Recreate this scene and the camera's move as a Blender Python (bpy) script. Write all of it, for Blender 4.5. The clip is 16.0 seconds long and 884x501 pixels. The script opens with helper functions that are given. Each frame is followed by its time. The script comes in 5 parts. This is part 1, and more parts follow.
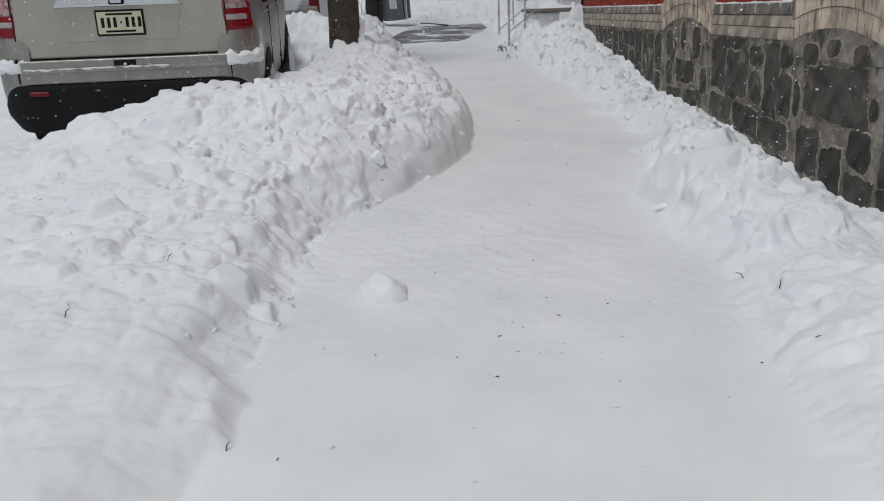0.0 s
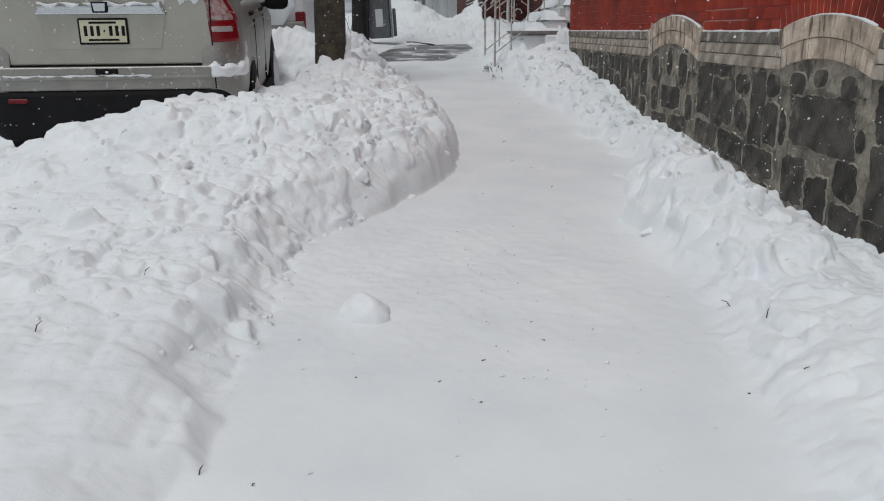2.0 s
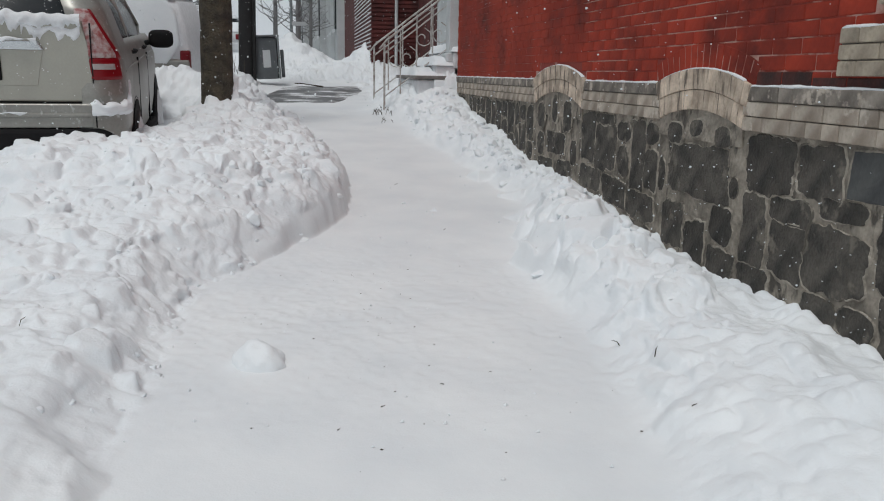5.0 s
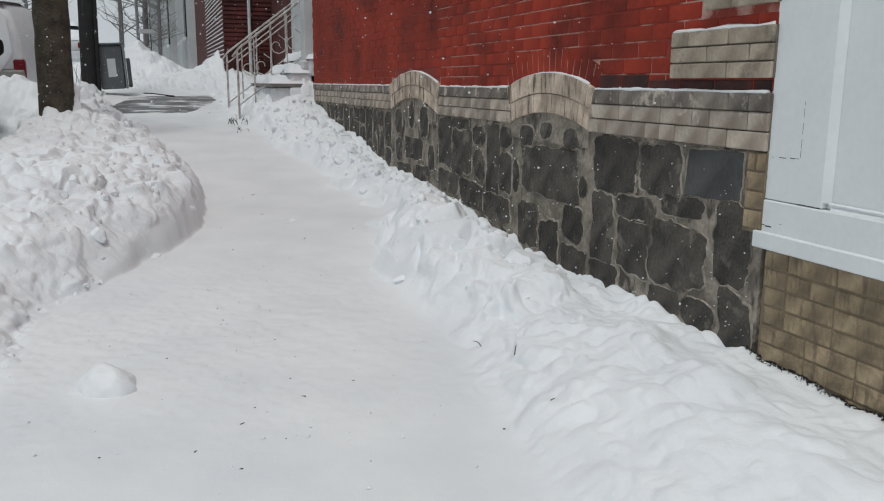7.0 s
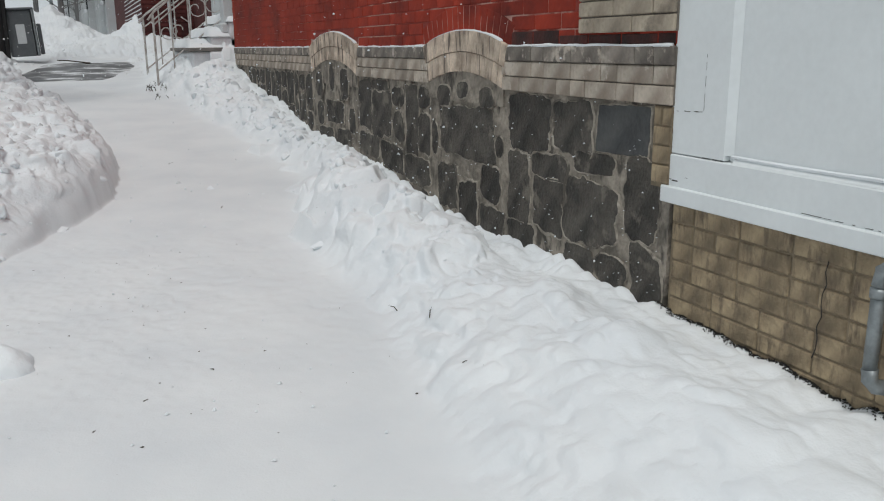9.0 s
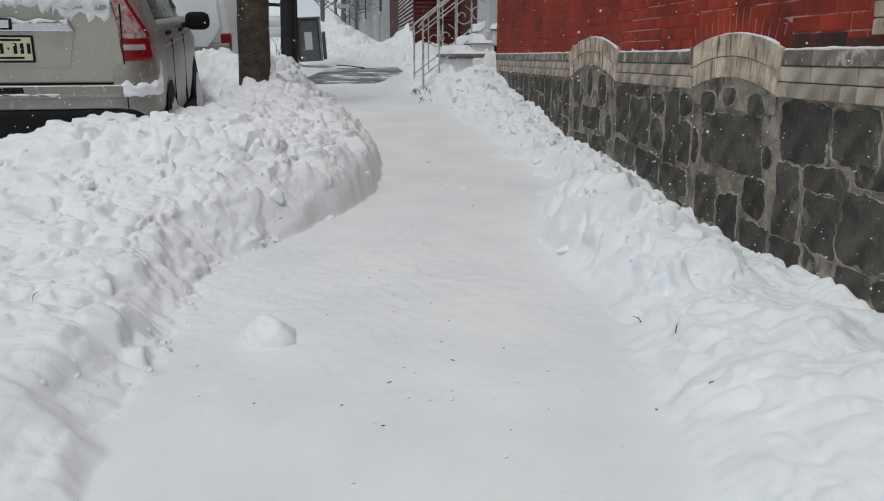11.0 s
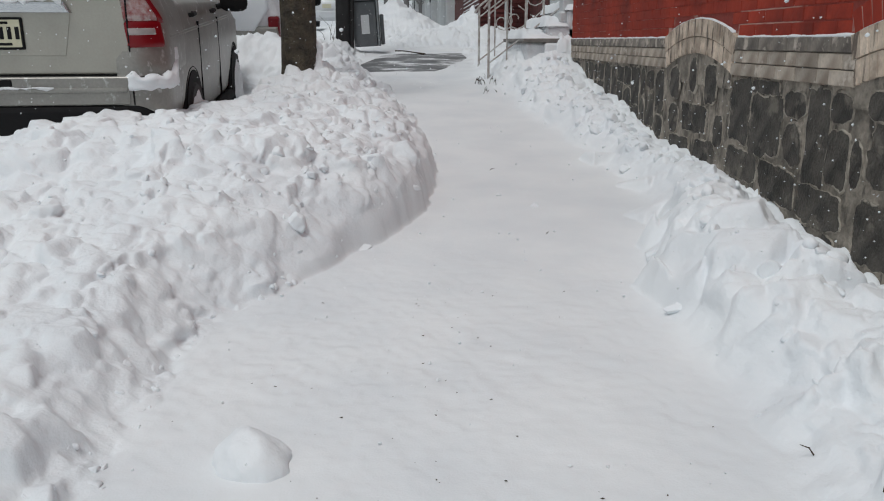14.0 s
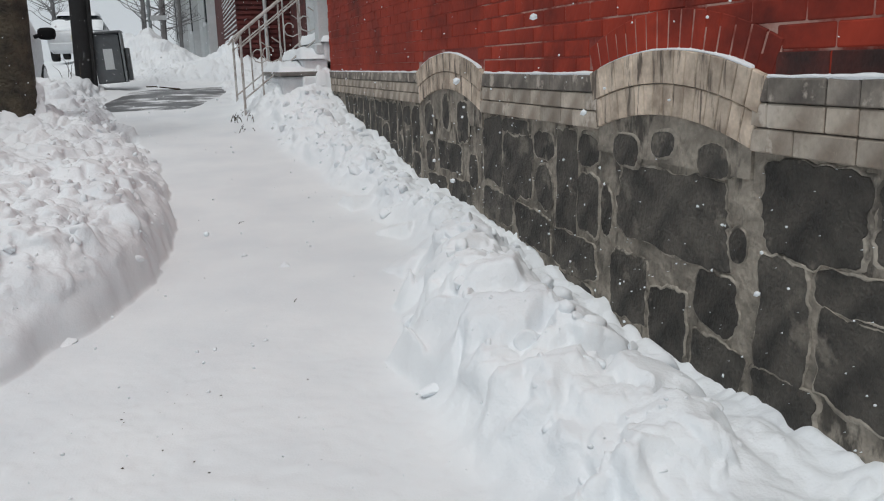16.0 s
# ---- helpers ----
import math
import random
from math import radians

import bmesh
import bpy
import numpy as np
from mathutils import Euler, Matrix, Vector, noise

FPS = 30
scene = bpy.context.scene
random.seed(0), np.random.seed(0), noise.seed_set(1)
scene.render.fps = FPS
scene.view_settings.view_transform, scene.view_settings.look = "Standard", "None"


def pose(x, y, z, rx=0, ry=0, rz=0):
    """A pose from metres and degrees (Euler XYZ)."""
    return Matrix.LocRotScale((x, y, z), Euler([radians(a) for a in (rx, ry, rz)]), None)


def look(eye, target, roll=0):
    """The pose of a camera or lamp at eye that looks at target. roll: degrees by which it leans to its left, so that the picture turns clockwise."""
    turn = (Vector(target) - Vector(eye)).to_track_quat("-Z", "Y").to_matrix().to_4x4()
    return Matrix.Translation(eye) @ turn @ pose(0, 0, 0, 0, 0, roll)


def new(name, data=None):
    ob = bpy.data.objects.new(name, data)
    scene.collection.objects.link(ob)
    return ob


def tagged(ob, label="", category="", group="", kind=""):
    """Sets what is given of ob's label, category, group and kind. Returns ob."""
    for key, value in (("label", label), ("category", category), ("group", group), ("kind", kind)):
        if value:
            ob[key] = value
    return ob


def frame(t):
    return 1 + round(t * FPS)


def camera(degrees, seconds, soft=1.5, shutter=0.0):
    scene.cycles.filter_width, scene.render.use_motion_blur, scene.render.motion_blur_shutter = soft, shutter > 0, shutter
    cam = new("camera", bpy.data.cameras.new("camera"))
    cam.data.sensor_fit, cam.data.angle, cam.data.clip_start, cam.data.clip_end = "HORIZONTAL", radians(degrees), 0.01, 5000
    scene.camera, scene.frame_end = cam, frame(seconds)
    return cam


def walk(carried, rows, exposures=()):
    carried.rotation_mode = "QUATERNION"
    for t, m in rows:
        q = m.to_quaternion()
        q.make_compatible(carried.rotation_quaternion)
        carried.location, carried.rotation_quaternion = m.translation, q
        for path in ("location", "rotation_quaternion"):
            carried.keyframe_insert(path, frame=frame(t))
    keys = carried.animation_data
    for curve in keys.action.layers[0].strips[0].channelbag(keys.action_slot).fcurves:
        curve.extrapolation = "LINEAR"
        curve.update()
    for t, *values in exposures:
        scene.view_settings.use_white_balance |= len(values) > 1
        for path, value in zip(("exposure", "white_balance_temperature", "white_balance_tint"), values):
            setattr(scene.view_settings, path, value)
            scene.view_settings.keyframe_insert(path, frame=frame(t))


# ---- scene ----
cam = camera(56.3, 16.0, soft=1.1)
PATH = [
    (0, (0.14, 0.081, 1.197), (0.163, 2.001, 0.64), -2.2),
    (0.5, (0.141, 0.086, 1.2), (0.176, 2.01, 0.654), -1.7),
    (1, (0.138, 0.1, 1.197), (0.186, 2.026, 0.661), -1.2),
    (1.5, (0.131, 0.116, 1.192), (0.194, 2.045, 0.666), -0.8),
    (2, (0.122, 0.136, 1.191), (0.196, 2.067, 0.676), -0.4),
    (2.5, (0.115, 0.159, 1.187), (0.216, 2.091, 0.68), 0.0),
    (3, (0.11, 0.17, 1.186), (0.271, 2.1, 0.688), 0.4),
    (3.5, (0.103, 0.168, 1.187), (0.321, 2.097, 0.707), 0.6),
    (4, (0.099, 0.162, 1.187), (0.379, 2.09, 0.737), 0.8),
    (4.2, (0.097, 0.157, 1.189), (0.402, 2.084, 0.749), 0.9),
    (6.3, (0.082, 0.144, 1.218), (0.492, 2.061, 0.82), 0.5),
    (6.5, (0.093, 0.15, 1.209), (0.589, 2.048, 0.818), 0.7),
    (7, (0.129, 0.158, 1.195), (0.783, 2.006, 0.798), 0.4),
    (7.5, (0.162, 0.154, 1.189), (0.887, 1.966, 0.751), 0.1),
    (8, (0.187, 0.149, 1.183), (0.978, 1.925, 0.714), 0.2),
    (8.5, (0.214, 0.155, 1.181), (1.022, 1.92, 0.701), -0.1),
    (9, (0.251, 0.171, 1.179), (1.031, 1.949, 0.697), -0.5),
    (9.5, (0.279, 0.181, 1.177), (0.892, 2.023, 0.696), -1.3),
    (10, (0.28, 0.181, 1.183), (0.711, 2.075, 0.706), -1.2),
    (10.2, (0.272, 0.182, 1.179), (0.652, 2.088, 0.707), -0.9),
    (12.3, (0.219, 0.451, 1.117), (0.327, 2.395, 0.662), 0.1),
    (12.5, (0.212, 0.538, 1.137), (0.34, 2.48, 0.674), -0.0),
    (13, (0.258, 0.756, 1.137), (0.441, 2.688, 0.655), -0.2),
    (13.5, (0.347, 1.01, 1.158), (0.445, 2.948, 0.676), -0.3),
    (14, (0.353, 1.272, 1.159), (0.421, 3.21, 0.666), -0.1),
    (14.5, (0.391, 1.434, 1.189), (0.51, 3.363, 0.677), -0.4),
    (15, (0.514, 1.594, 1.215), (0.645, 3.524, 0.71), -0.5),
    (15.5, (0.59, 1.677, 1.225), (0.769, 3.61, 0.745), -0.6),
    (16, (0.64, 1.723, 1.229), (1.197, 3.593, 0.786), -1.5),
]
walk(cam, [(t, look(eye, target, roll)) for t, eye, target, roll in PATH],
     exposures=[(0, -0.09, 6480, 10), (2.5, -0.04, 6490, 10), (4, 0.02, 6500, 10), (7, -0.01, 6540, 9.5), (9, 0.02, 6570, 9), (10.2, 0.0, 6550, 9),
                (12.5, -0.05, 6490, 10), (14, -0.01, 6490, 10), (15, 0.04, 6490, 10), (16, 0.09, 6520, 10)])

# ---- world and light: overcast winter day ----
world = bpy.data.worlds.new("world")
scene.world = world
world.use_nodes = True
wn = world.node_tree.nodes
wl = world.node_tree.links
sky = wn.new("ShaderNodeTexSky")
sky.sky_type = 'NISHITA'
sky.sun_disc = False
sky.sun_elevation = radians(68)
sky.sun_rotation = radians(212)
sky.dust_density = 4.0
sky_scale = wn.new("ShaderNodeVectorMath")
sky_scale.operation = 'SCALE'
sky_scale.inputs[3].default_value = 0.10
cloud = wn.new("ShaderNodeMix")
cloud.data_type = 'RGBA'
cloud.inputs[0].default_value = 0.88
cloud.inputs[7].default_value = (0.780, 0.838, 0.874, 1)
wl.new(sky.outputs[0], sky_scale.inputs[0])
wl.new(sky_scale.outputs[0], cloud.inputs[6])
wl.new(cloud.outputs[2], wn["Background"].inputs[0])
wn["Background"].inputs[1].default_value = 0.62

sun_data = bpy.data.lights.new("sun", 'SUN')
sun_data.energy = 1.18
sun_data.angle = radians(14)
sun_data.color = (1.0, 0.99, 0.975)
sun = new("sun", sun_data)
sun.matrix_world = look((-2.5, 1.0, 12), (0, 5, 0))


# ---- materials ----
def material(name, base, rough=0.8, metal=0.0, var=0.12, scale=6.0, fine=60.0, bump=0.2, depth=0.01, tint=None, random_tone=0.0, spec=0.5, coat=0.0, smear=None):
    """Principled surface with broad blotches, fine grain and relief."""
    m = bpy.data.materials.new(name)
    m.use_nodes = True
    n, l = m.node_tree.nodes, m.node_tree.links
    p = n["Principled BSDF"]
    p.inputs["Roughness"].default_value = rough
    p.inputs["Metallic"].default_value = metal
    p.inputs["Specular IOR Level"].default_value = spec
    p.inputs["Coat Weight"].default_value = coat
    co = n.new("ShaderNodeTexCoord")
    a = n.new("ShaderNodeTexNoise")
    a.inputs["Scale"].default_value = scale
    a.inputs["Detail"].default_value = 5
    b = n.new("ShaderNodeTexNoise")
    b.inputs["Scale"].default_value = fine
    b.inputs["Detail"].default_value = 3
    l.new(co.outputs["Object"], a.inputs["Vector"])
    l.new(co.outputs["Object"], b.inputs["Vector"])
    mix = n.new("ShaderNodeMix")
    mix.data_type = 'RGBA'
    other = tint or tuple(c * (1 - 2 * var) for c in base)
    mix.inputs[6].default_value = (*base, 1)
    mix.inputs[7].default_value = (*other, 1)
    ramp = n.new("ShaderNodeMapRange")
    ramp.inputs[1].default_value, ramp.inputs[2].default_value = 0.38, 0.66
    l.new(a.outputs[0], ramp.inputs[0])
    l.new(ramp.outputs[0], mix.inputs[0])
    grain = n.new("ShaderNodeMix")
    grain.data_type = 'RGBA'
    grain.blend_type = 'MULTIPLY'
    grain.inputs[0].default_value = min(1.0, var * 3)
    l.new(mix.outputs[2], grain.inputs[6])
    l.new(b.outputs[0], grain.inputs[7])
    lift = n.new("ShaderNodeHueSaturation")
    lift.inputs["Value"].default_value = 1 + min(1.0, var * 3) * 0.5
    l.new(grain.outputs[2], lift.inputs["Color"])
    if random_tone:
        info = n.new("ShaderNodeObjectInfo")
        r = n.new("ShaderNodeMapRange")
        r.inputs[3].default_value = (1 + min(1.0, var * 3) * 0.5) * (1 - random_tone)
        r.inputs[4].default_value = (1 + min(1.0, var * 3) * 0.5) * (1 + random_tone)
        l.new(info.outputs["Random"], r.inputs[0])
        l.new(r.outputs[0], lift.inputs["Value"])
    out = lift.outputs[0]
    if smear:
        colour, size, low, high, squash = smear
        place = n.new("ShaderNodeMapping")
        place.inputs["Scale"].default_value = squash
        s = n.new("ShaderNodeTexNoise")
        s.inputs["Scale"].default_value = size
        s.inputs["Detail"].default_value = 6
        s.inputs["Roughness"].default_value = 0.62
        world_at = n.new("ShaderNodeNewGeometry")
        l.new(world_at.outputs["Position"], place.inputs["Vector"])
        l.new(place.outputs[0], s.inputs["Vector"])
        cut = n.new("ShaderNodeMapRange")
        cut.inputs[1].default_value, cut.inputs[2].default_value = low, high
        l.new(s.outputs[0], cut.inputs[0])
        over = n.new("ShaderNodeMix")
        over.data_type = 'RGBA'
        over.inputs[7].default_value = (*colour, 1)
        l.new(cut.outputs[0], over.inputs[0])
        l.new(out, over.inputs[6])
        out = over.outputs[2]
    l.new(out, p.inputs["Base Color"])
    if bump:
        add = n.new("ShaderNodeMath")
        add.operation = 'ADD'
        l.new(a.outputs[0], add.inputs[0])
        l.new(b.outputs[0], add.inputs[1])
        bp = n.new("ShaderNodeBump")
        bp.inputs["Strength"].default_value = bump
        bp.inputs["Distance"].default_value = depth
        l.new(add.outputs[0], bp.inputs["Height"])
        l.new(bp.outputs[0], p.inputs["Normal"])
    return m


def snow_material(name, base, broken):
    """Snow: granular; lumpy where it has been broken up, even where it is trodden."""
    m = bpy.data.materials.new(name)
    m.use_nodes = True
    n, l = m.node_tree.nodes, m.node_tree.links
    p = n["Principled BSDF"]
    p.inputs["Roughness"].default_value = 0.6
    p.inputs["Specular IOR Level"].default_value = 0.3
    co = n.new("ShaderNodeTexCoord")
    tones = []
    for scale, detail in ((2.3, 4), (34.0, 5), (150.0, 2)):
        t = n.new("ShaderNodeTexNoise")
        t.inputs["Scale"].default_value = scale
        t.inputs["Detail"].default_value = detail
        l.new(co.outputs["Object"], t.inputs["Vector"])
        tones.append(t)
    mix = n.new("ShaderNodeMix")
    mix.data_type = 'RGBA'
    mix.inputs[6].default_value = (*base, 1)
    mix.inputs[7].default_value = (base[0] * 0.90, base[1] * 0.91, base[2] * 0.925, 1)
    fade = n.new("ShaderNodeMapRange")
    fade.inputs[1].default_value, fade.inputs[2].default_value = 0.35, 0.7
    l.new(tones[0].outputs[0], fade.inputs[0])
    l.new(fade.outputs[0], mix.inputs[0])
    l.new(mix.outputs[2], p.inputs["Base Color"])
    grains = n.new("ShaderNodeBump")
    grains.inputs["Strength"].default_value = 0.25
    grains.inputs["Distance"].default_value = 0.003
    l.new(tones[2].outputs[0], grains.inputs["Height"])
    lumps = n.new("ShaderNodeBump")
    lumps.inputs["Distance"].default_value = 0.030
    l.new(tones[1].outputs[0], lumps.inputs["Height"])
    l.new(grains.outputs[0], lumps.inputs["Normal"])
    if broken:
        at = n.new("ShaderNodeAttribute")
        at.attribute_name = "broken"
        packed = n.new("ShaderNodeMix")
        packed.data_type = 'RGBA'
        packed.inputs[6].default_value = (0.955, 0.95, 0.945, 1)
        packed.inputs[7].default_value = (1, 1, 1, 1)
        l.new(at.outputs["Fac"], packed.inputs[0])
        tread = n.new("ShaderNodeMix")
        tread.data_type = 'RGBA'
        tread.blend_type = 'MULTIPLY'
        tread.inputs[0].default_value = 1.0
        l.new(mix.outputs[2], tread.inputs[6])
        l.new(packed.outputs[2], tread.inputs[7])
        l.new(tread.outputs[2], p.inputs["Base Color"])
        reach = n.new("ShaderNodeMapRange")
        reach.inputs[3].default_value, reach.inputs[4].default_value = 0.06, 0.28
        l.new(at.outputs["Fac"], reach.inputs[0])
        l.new(reach.outputs[0], lumps.inputs["Strength"])
    else:
        lumps.inputs["Strength"].default_value = 0.22
    l.new(lumps.outputs[0], p.inputs["Normal"])
    return m


SNOW_GROUND = snow_material("snow_ground", (0.845, 0.875, 0.895), True)
SNOW = snow_material("snow", (0.845, 0.875, 0.895), False)
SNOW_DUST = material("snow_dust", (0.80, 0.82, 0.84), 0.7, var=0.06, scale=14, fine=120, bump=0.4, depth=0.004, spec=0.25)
MORTAR = material("mortar", (0.40, 0.355, 0.295), 0.92, var=0.2, scale=7, fine=40, bump=0.9, depth=0.02, tint=(0.17, 0.152, 0.127), smear=((0.085, 0.076, 0.064), 6.0, 0.53, 0.62, (1, 1.6, 0.7)))
STONE = material("stone", (0.100, 0.090, 0.076), 0.8, var=0.2, scale=9, fine=70, bump=0.9, depth=0.014, tint=(0.036, 0.033, 0.029), random_tone=0.3, smear=((0.18, 0.16, 0.133), 8.0, 0.57, 0.66, (1, 1, 1)))
MORTAR_LIP = material("mortar_lip", (0.46, 0.415, 0.35), 0.92, var=0.2, scale=9, fine=50, bump=0.9, depth=0.012, tint=(0.24, 0.215, 0.18), smear=((0.12, 0.107, 0.09), 7.0, 0.50, 0.60, (1, 1.6, 0.7)))
STONE_GREY = material("stone_grey", (0.095, 0.099, 0.097), 0.8, var=0.16, scale=6, fine=50, bump=0.5, depth=0.012, tint=(0.05, 0.052, 0.055), random_tone=0.2)
BAND = material("band_brick", (0.27, 0.24, 0.205), 0.85, var=0.16, scale=9, fine=60, bump=0.5, depth=0.006, tint=(0.13, 0.112, 0.098), random_tone=0.25, smear=((0.50, 0.44, 0.375), 11.0, 0.54, 0.64, (1, 1, 1)))
BAND_PALE = material("band_brick_pale", (0.49, 0.43, 0.36), 0.85, var=0.16, scale=8, fine=60, bump=0.5, depth=0.006, tint=(0.27, 0.22, 0.175), random_tone=0.22, smear=((0.56, 0.50, 0.43), 8.0, 0.57, 0.65, (1, 1, 1)))
ARCH = material("arch_brick", (0.66, 0.55, 0.44), 0.85, var=0.13, scale=10, fine=70, bump=0.4, depth=0.006, tint=(0.36, 0.285, 0.22), random_tone=0.2, smear=((0.14, 0.112, 0.09), 12.0, 0.54, 0.64, (1, 2.6, 0.4)))
BAND_JOINT = material("band_joint", (0.21, 0.185, 0.155), 0.9, var=0.15, scale=12, fine=80, bump=0.3)
RED = material("red_brick", (0.385, 0.046, 0.023), 0.8, spec=0.25, var=0.10, scale=2.2, fine=30, bump=0.5, depth=0.006, tint=(0.28, 0.033, 0.018), random_tone=0.10, smear=((0.11, 0.018, 0.013), 1.8, 0.49, 0.72, (1, 1, 1.4)))
RED_JOINT = material("red_joint", (0.25, 0.036, 0.024), 0.85, var=0.12, scale=2.6, fine=60, bump=0.4, tint=(0.30, 0.06, 0.04), smear=((0.50, 0.31, 0.26), 2.6, 0.49, 0.57, (1, 1, 1)))
RED_LIME = material("limed_joint", (0.50, 0.31, 0.26), 0.9, var=0.15, scale=9, fine=60, bump=0.4, tint=(0.28, 0.07, 0.05))
SOOT = material("sooty_brick", (0.085, 0.020, 0.015), 0.85, var=0.2, scale=9, fine=70, bump=0.5, depth=0.006, tint=(0.020, 0.012, 0.011), random_tone=0.3)
TAN = material("tan_brick", (0.43, 0.335, 0.212), 0.85, var=0.2, scale=9, fine=40, bump=0.9, depth=0.010, tint=(0.20, 0.155, 0.10), random_tone=0.14, smear=((0.13, 0.10, 0.07), 14.0, 0.50, 0.70, (1, 2.2, 0.6)))
TAN_JOINT = material("tan_joint", (0.27, 0.215, 0.145), 0.9, var=0.15, scale=10, fine=80, bump=0.4)
QUOIN = material("quoin_brick", (0.45, 0.385, 0.30), 0.85, var=0.14, scale=9, fine=60, bump=0.6, depth=0.006, tint=(0.29, 0.245, 0.19), random_tone=0.18, smear=((0.19, 0.16, 0.125), 10.0, 0.54, 0.68, (1, 1, 1)))
WHITE = material("white_paint", (0.80, 0.84, 0.85), 0.55, var=0.03, scale=3, fine=40, bump=0.08, depth=0.003)
CRACK = material("bare_crack", (0.05, 0.045, 0.04), 0.9, var=0.1, bump=0.1)
CAR = material("car_paint", (0.385, 0.375, 0.325), 0.32, metal=0.35, var=0.05, scale=4, fine=80, bump=0.02, depth=0.001, coat=0.5)
# darker copy of the paint: side shading in the base, stuck snow in the smear
CAR_DIRTY_SHADED = material("car_paint_frosted_shaded", (0.31, 0.305, 0.28), 0.38, metal=0.45, var=0.09, scale=7, fine=60, bump=0.12, depth=0.003, tint=(0.26, 0.253, 0.235), smear=((0.62, 0.63, 0.63), 17.0, 0.60, 0.72, (1, 1, 0.7)))
PLASTIC = material("black_plastic", (0.010, 0.010, 0.011), 0.8, var=0.12, scale=8, fine=60, bump=0.2, depth=0.003, spec=0.25)
RUBBER = material("rubber", (0.022, 0.022, 0.023), 0.8, var=0.1, bump=0.3)
GLASS = material("dark_glass", (0.02, 0.024, 0.028), 0.22, var=0.02, bump=0.1, spec=0.35, smear=((0.60, 0.62, 0.63), 26.0, 0.62, 0.70, (1, 1, 0.8)))
LENS_FROST = material("frosted_lens", (0.50, 0.42, 0.41), 0.6, var=0.12, scale=26, fine=90, bump=0.4, depth=0.006, tint=(0.30, 0.07, 0.07))
LAMP_RED = material("red_lens", (0.21, 0.003, 0.008), 0.3, var=0.04, scale=20, bump=0.05, coat=0.15, spec=0.3)
LAMP_DULL = material("snowy_red_lens", (0.17, 0.006, 0.012), 0.45, var=0.1, scale=20, bump=0.1, spec=0.3)
GRIT = material("grit", (0.022, 0.02, 0.018), 0.95, var=0.15, bump=0.2)
LAMP_CLEAR = material("clear_lens", (0.40, 0.36, 0.35), 0.2, var=0.08, scale=30, bump=0.2, coat=0.6)
CHROME = material("chrome", (0.62, 0.64, 0.66), 0.22, metal=1.0, var=0.05, bump=0.02)
PLATE = material("plate_yellow", (0.60, 0.58, 0.42), 0.5, var=0.04, scale=12, bump=0.03)
BARK = material("bark", (0.105, 0.088, 0.062), 0.95, var=0.16, scale=9, fine=45, bump=1.0, depth=0.04, tint=(0.05, 0.042, 0.034))
POLE_BLACK = material("tarred_pole", (0.020, 0.020, 0.021), 0.8, var=0.14, scale=8, fine=50, bump=0.5, depth=0.01)
BIN = material("grey_bin", (0.12, 0.132, 0.14), 0.45, var=0.1, scale=6, fine=50, bump=0.1, depth=0.004)
RAIL = material("white_iron", (0.56, 0.55, 0.53), 0.6, var=0.12, scale=14, fine=90, bump=0.3, depth=0.003, tint=(0.33, 0.28, 0.25))
STEP = material("stone_step", (0.25, 0.235, 0.22), 0.85, var=0.14, scale=6, fine=60, bump=0.4, tint=(0.12, 0.11, 0.10))
WET = material("wet_paving", (0.15, 0.155, 0.16), 0.4, var=0.15, scale=4, fine=50, bump=0.3, depth=0.006, smear=((0.80, 0.82, 0.84), 2.8, 0.50, 0.62, (0.8, 1.6, 1)))
DARK_RED = material("dark_red_brick", (0.13, 0.03, 0.027), 0.85, var=0.14, scale=6, fine=50, bump=0.4, tint=(0.06, 0.018, 0.017), random_tone=0.2)
# pale paint; on far fronts its lightness also stands in for haze
PALE = material("pale_siding_haze", (0.60, 0.63, 0.64), 0.7, var=0.06, scale=3, fine=40, bump=0.1)
# grey raised towards white: haze of falling snow put into the base colour
GREY_FAR = material("far_grey_haze", (0.52, 0.54, 0.55), 0.8, var=0.1, scale=2, fine=20, bump=0.2)
PIPE = material("galvanised_pipe", (0.30, 0.33, 0.34), 0.45, metal=0.6, var=0.12, scale=20, fine=90, bump=0.1)
# lighter bark for the far trees: haze painted into the colour
BARK_FAR = material("hazed_bark", (0.22, 0.215, 0.215), 0.95, var=0.1, scale=9, bump=0.3)
TWIG = material("dead_twig", (0.07, 0.055, 0.04), 0.9, var=0.15, scale=30, bump=0.3)
SEDAN = material("silver_paint", (0.66, 0.68, 0.70), 0.4, metal=0.1, var=0.05, scale=4, bump=0.02)


# ---- mesh helpers ----
def finish(name, bm, mat, smooth=False):
    me = bpy.data.meshes.new(name)
    bmesh.ops.recalc_face_normals(bm, faces=bm.faces)
    bm.to_mesh(me)
    bm.free()
    me.materials.append(mat)
    if smooth:
        me.polygons.foreach_set("use_smooth", [True] * len(me.polygons))
    return me


def part(name, bm, mat, parent=None, label="", smooth=False):
    """One mesh object, under a thing or under a part."""
    ob = new(name, finish(name, bm, mat, smooth) if isinstance(bm, bmesh.types.BMesh) else bm)
    if parent is not None:
        ob.parent = parent
    if label:
        ob["label"] = label
    return ob


def thing(name, label, category, at=None, group="", kind=""):
    ob = new(name)
    ob.empty_display_size = 0.1
    if at is not None:
        ob.matrix_basis = at
    return tagged(ob, label, category, group, kind)


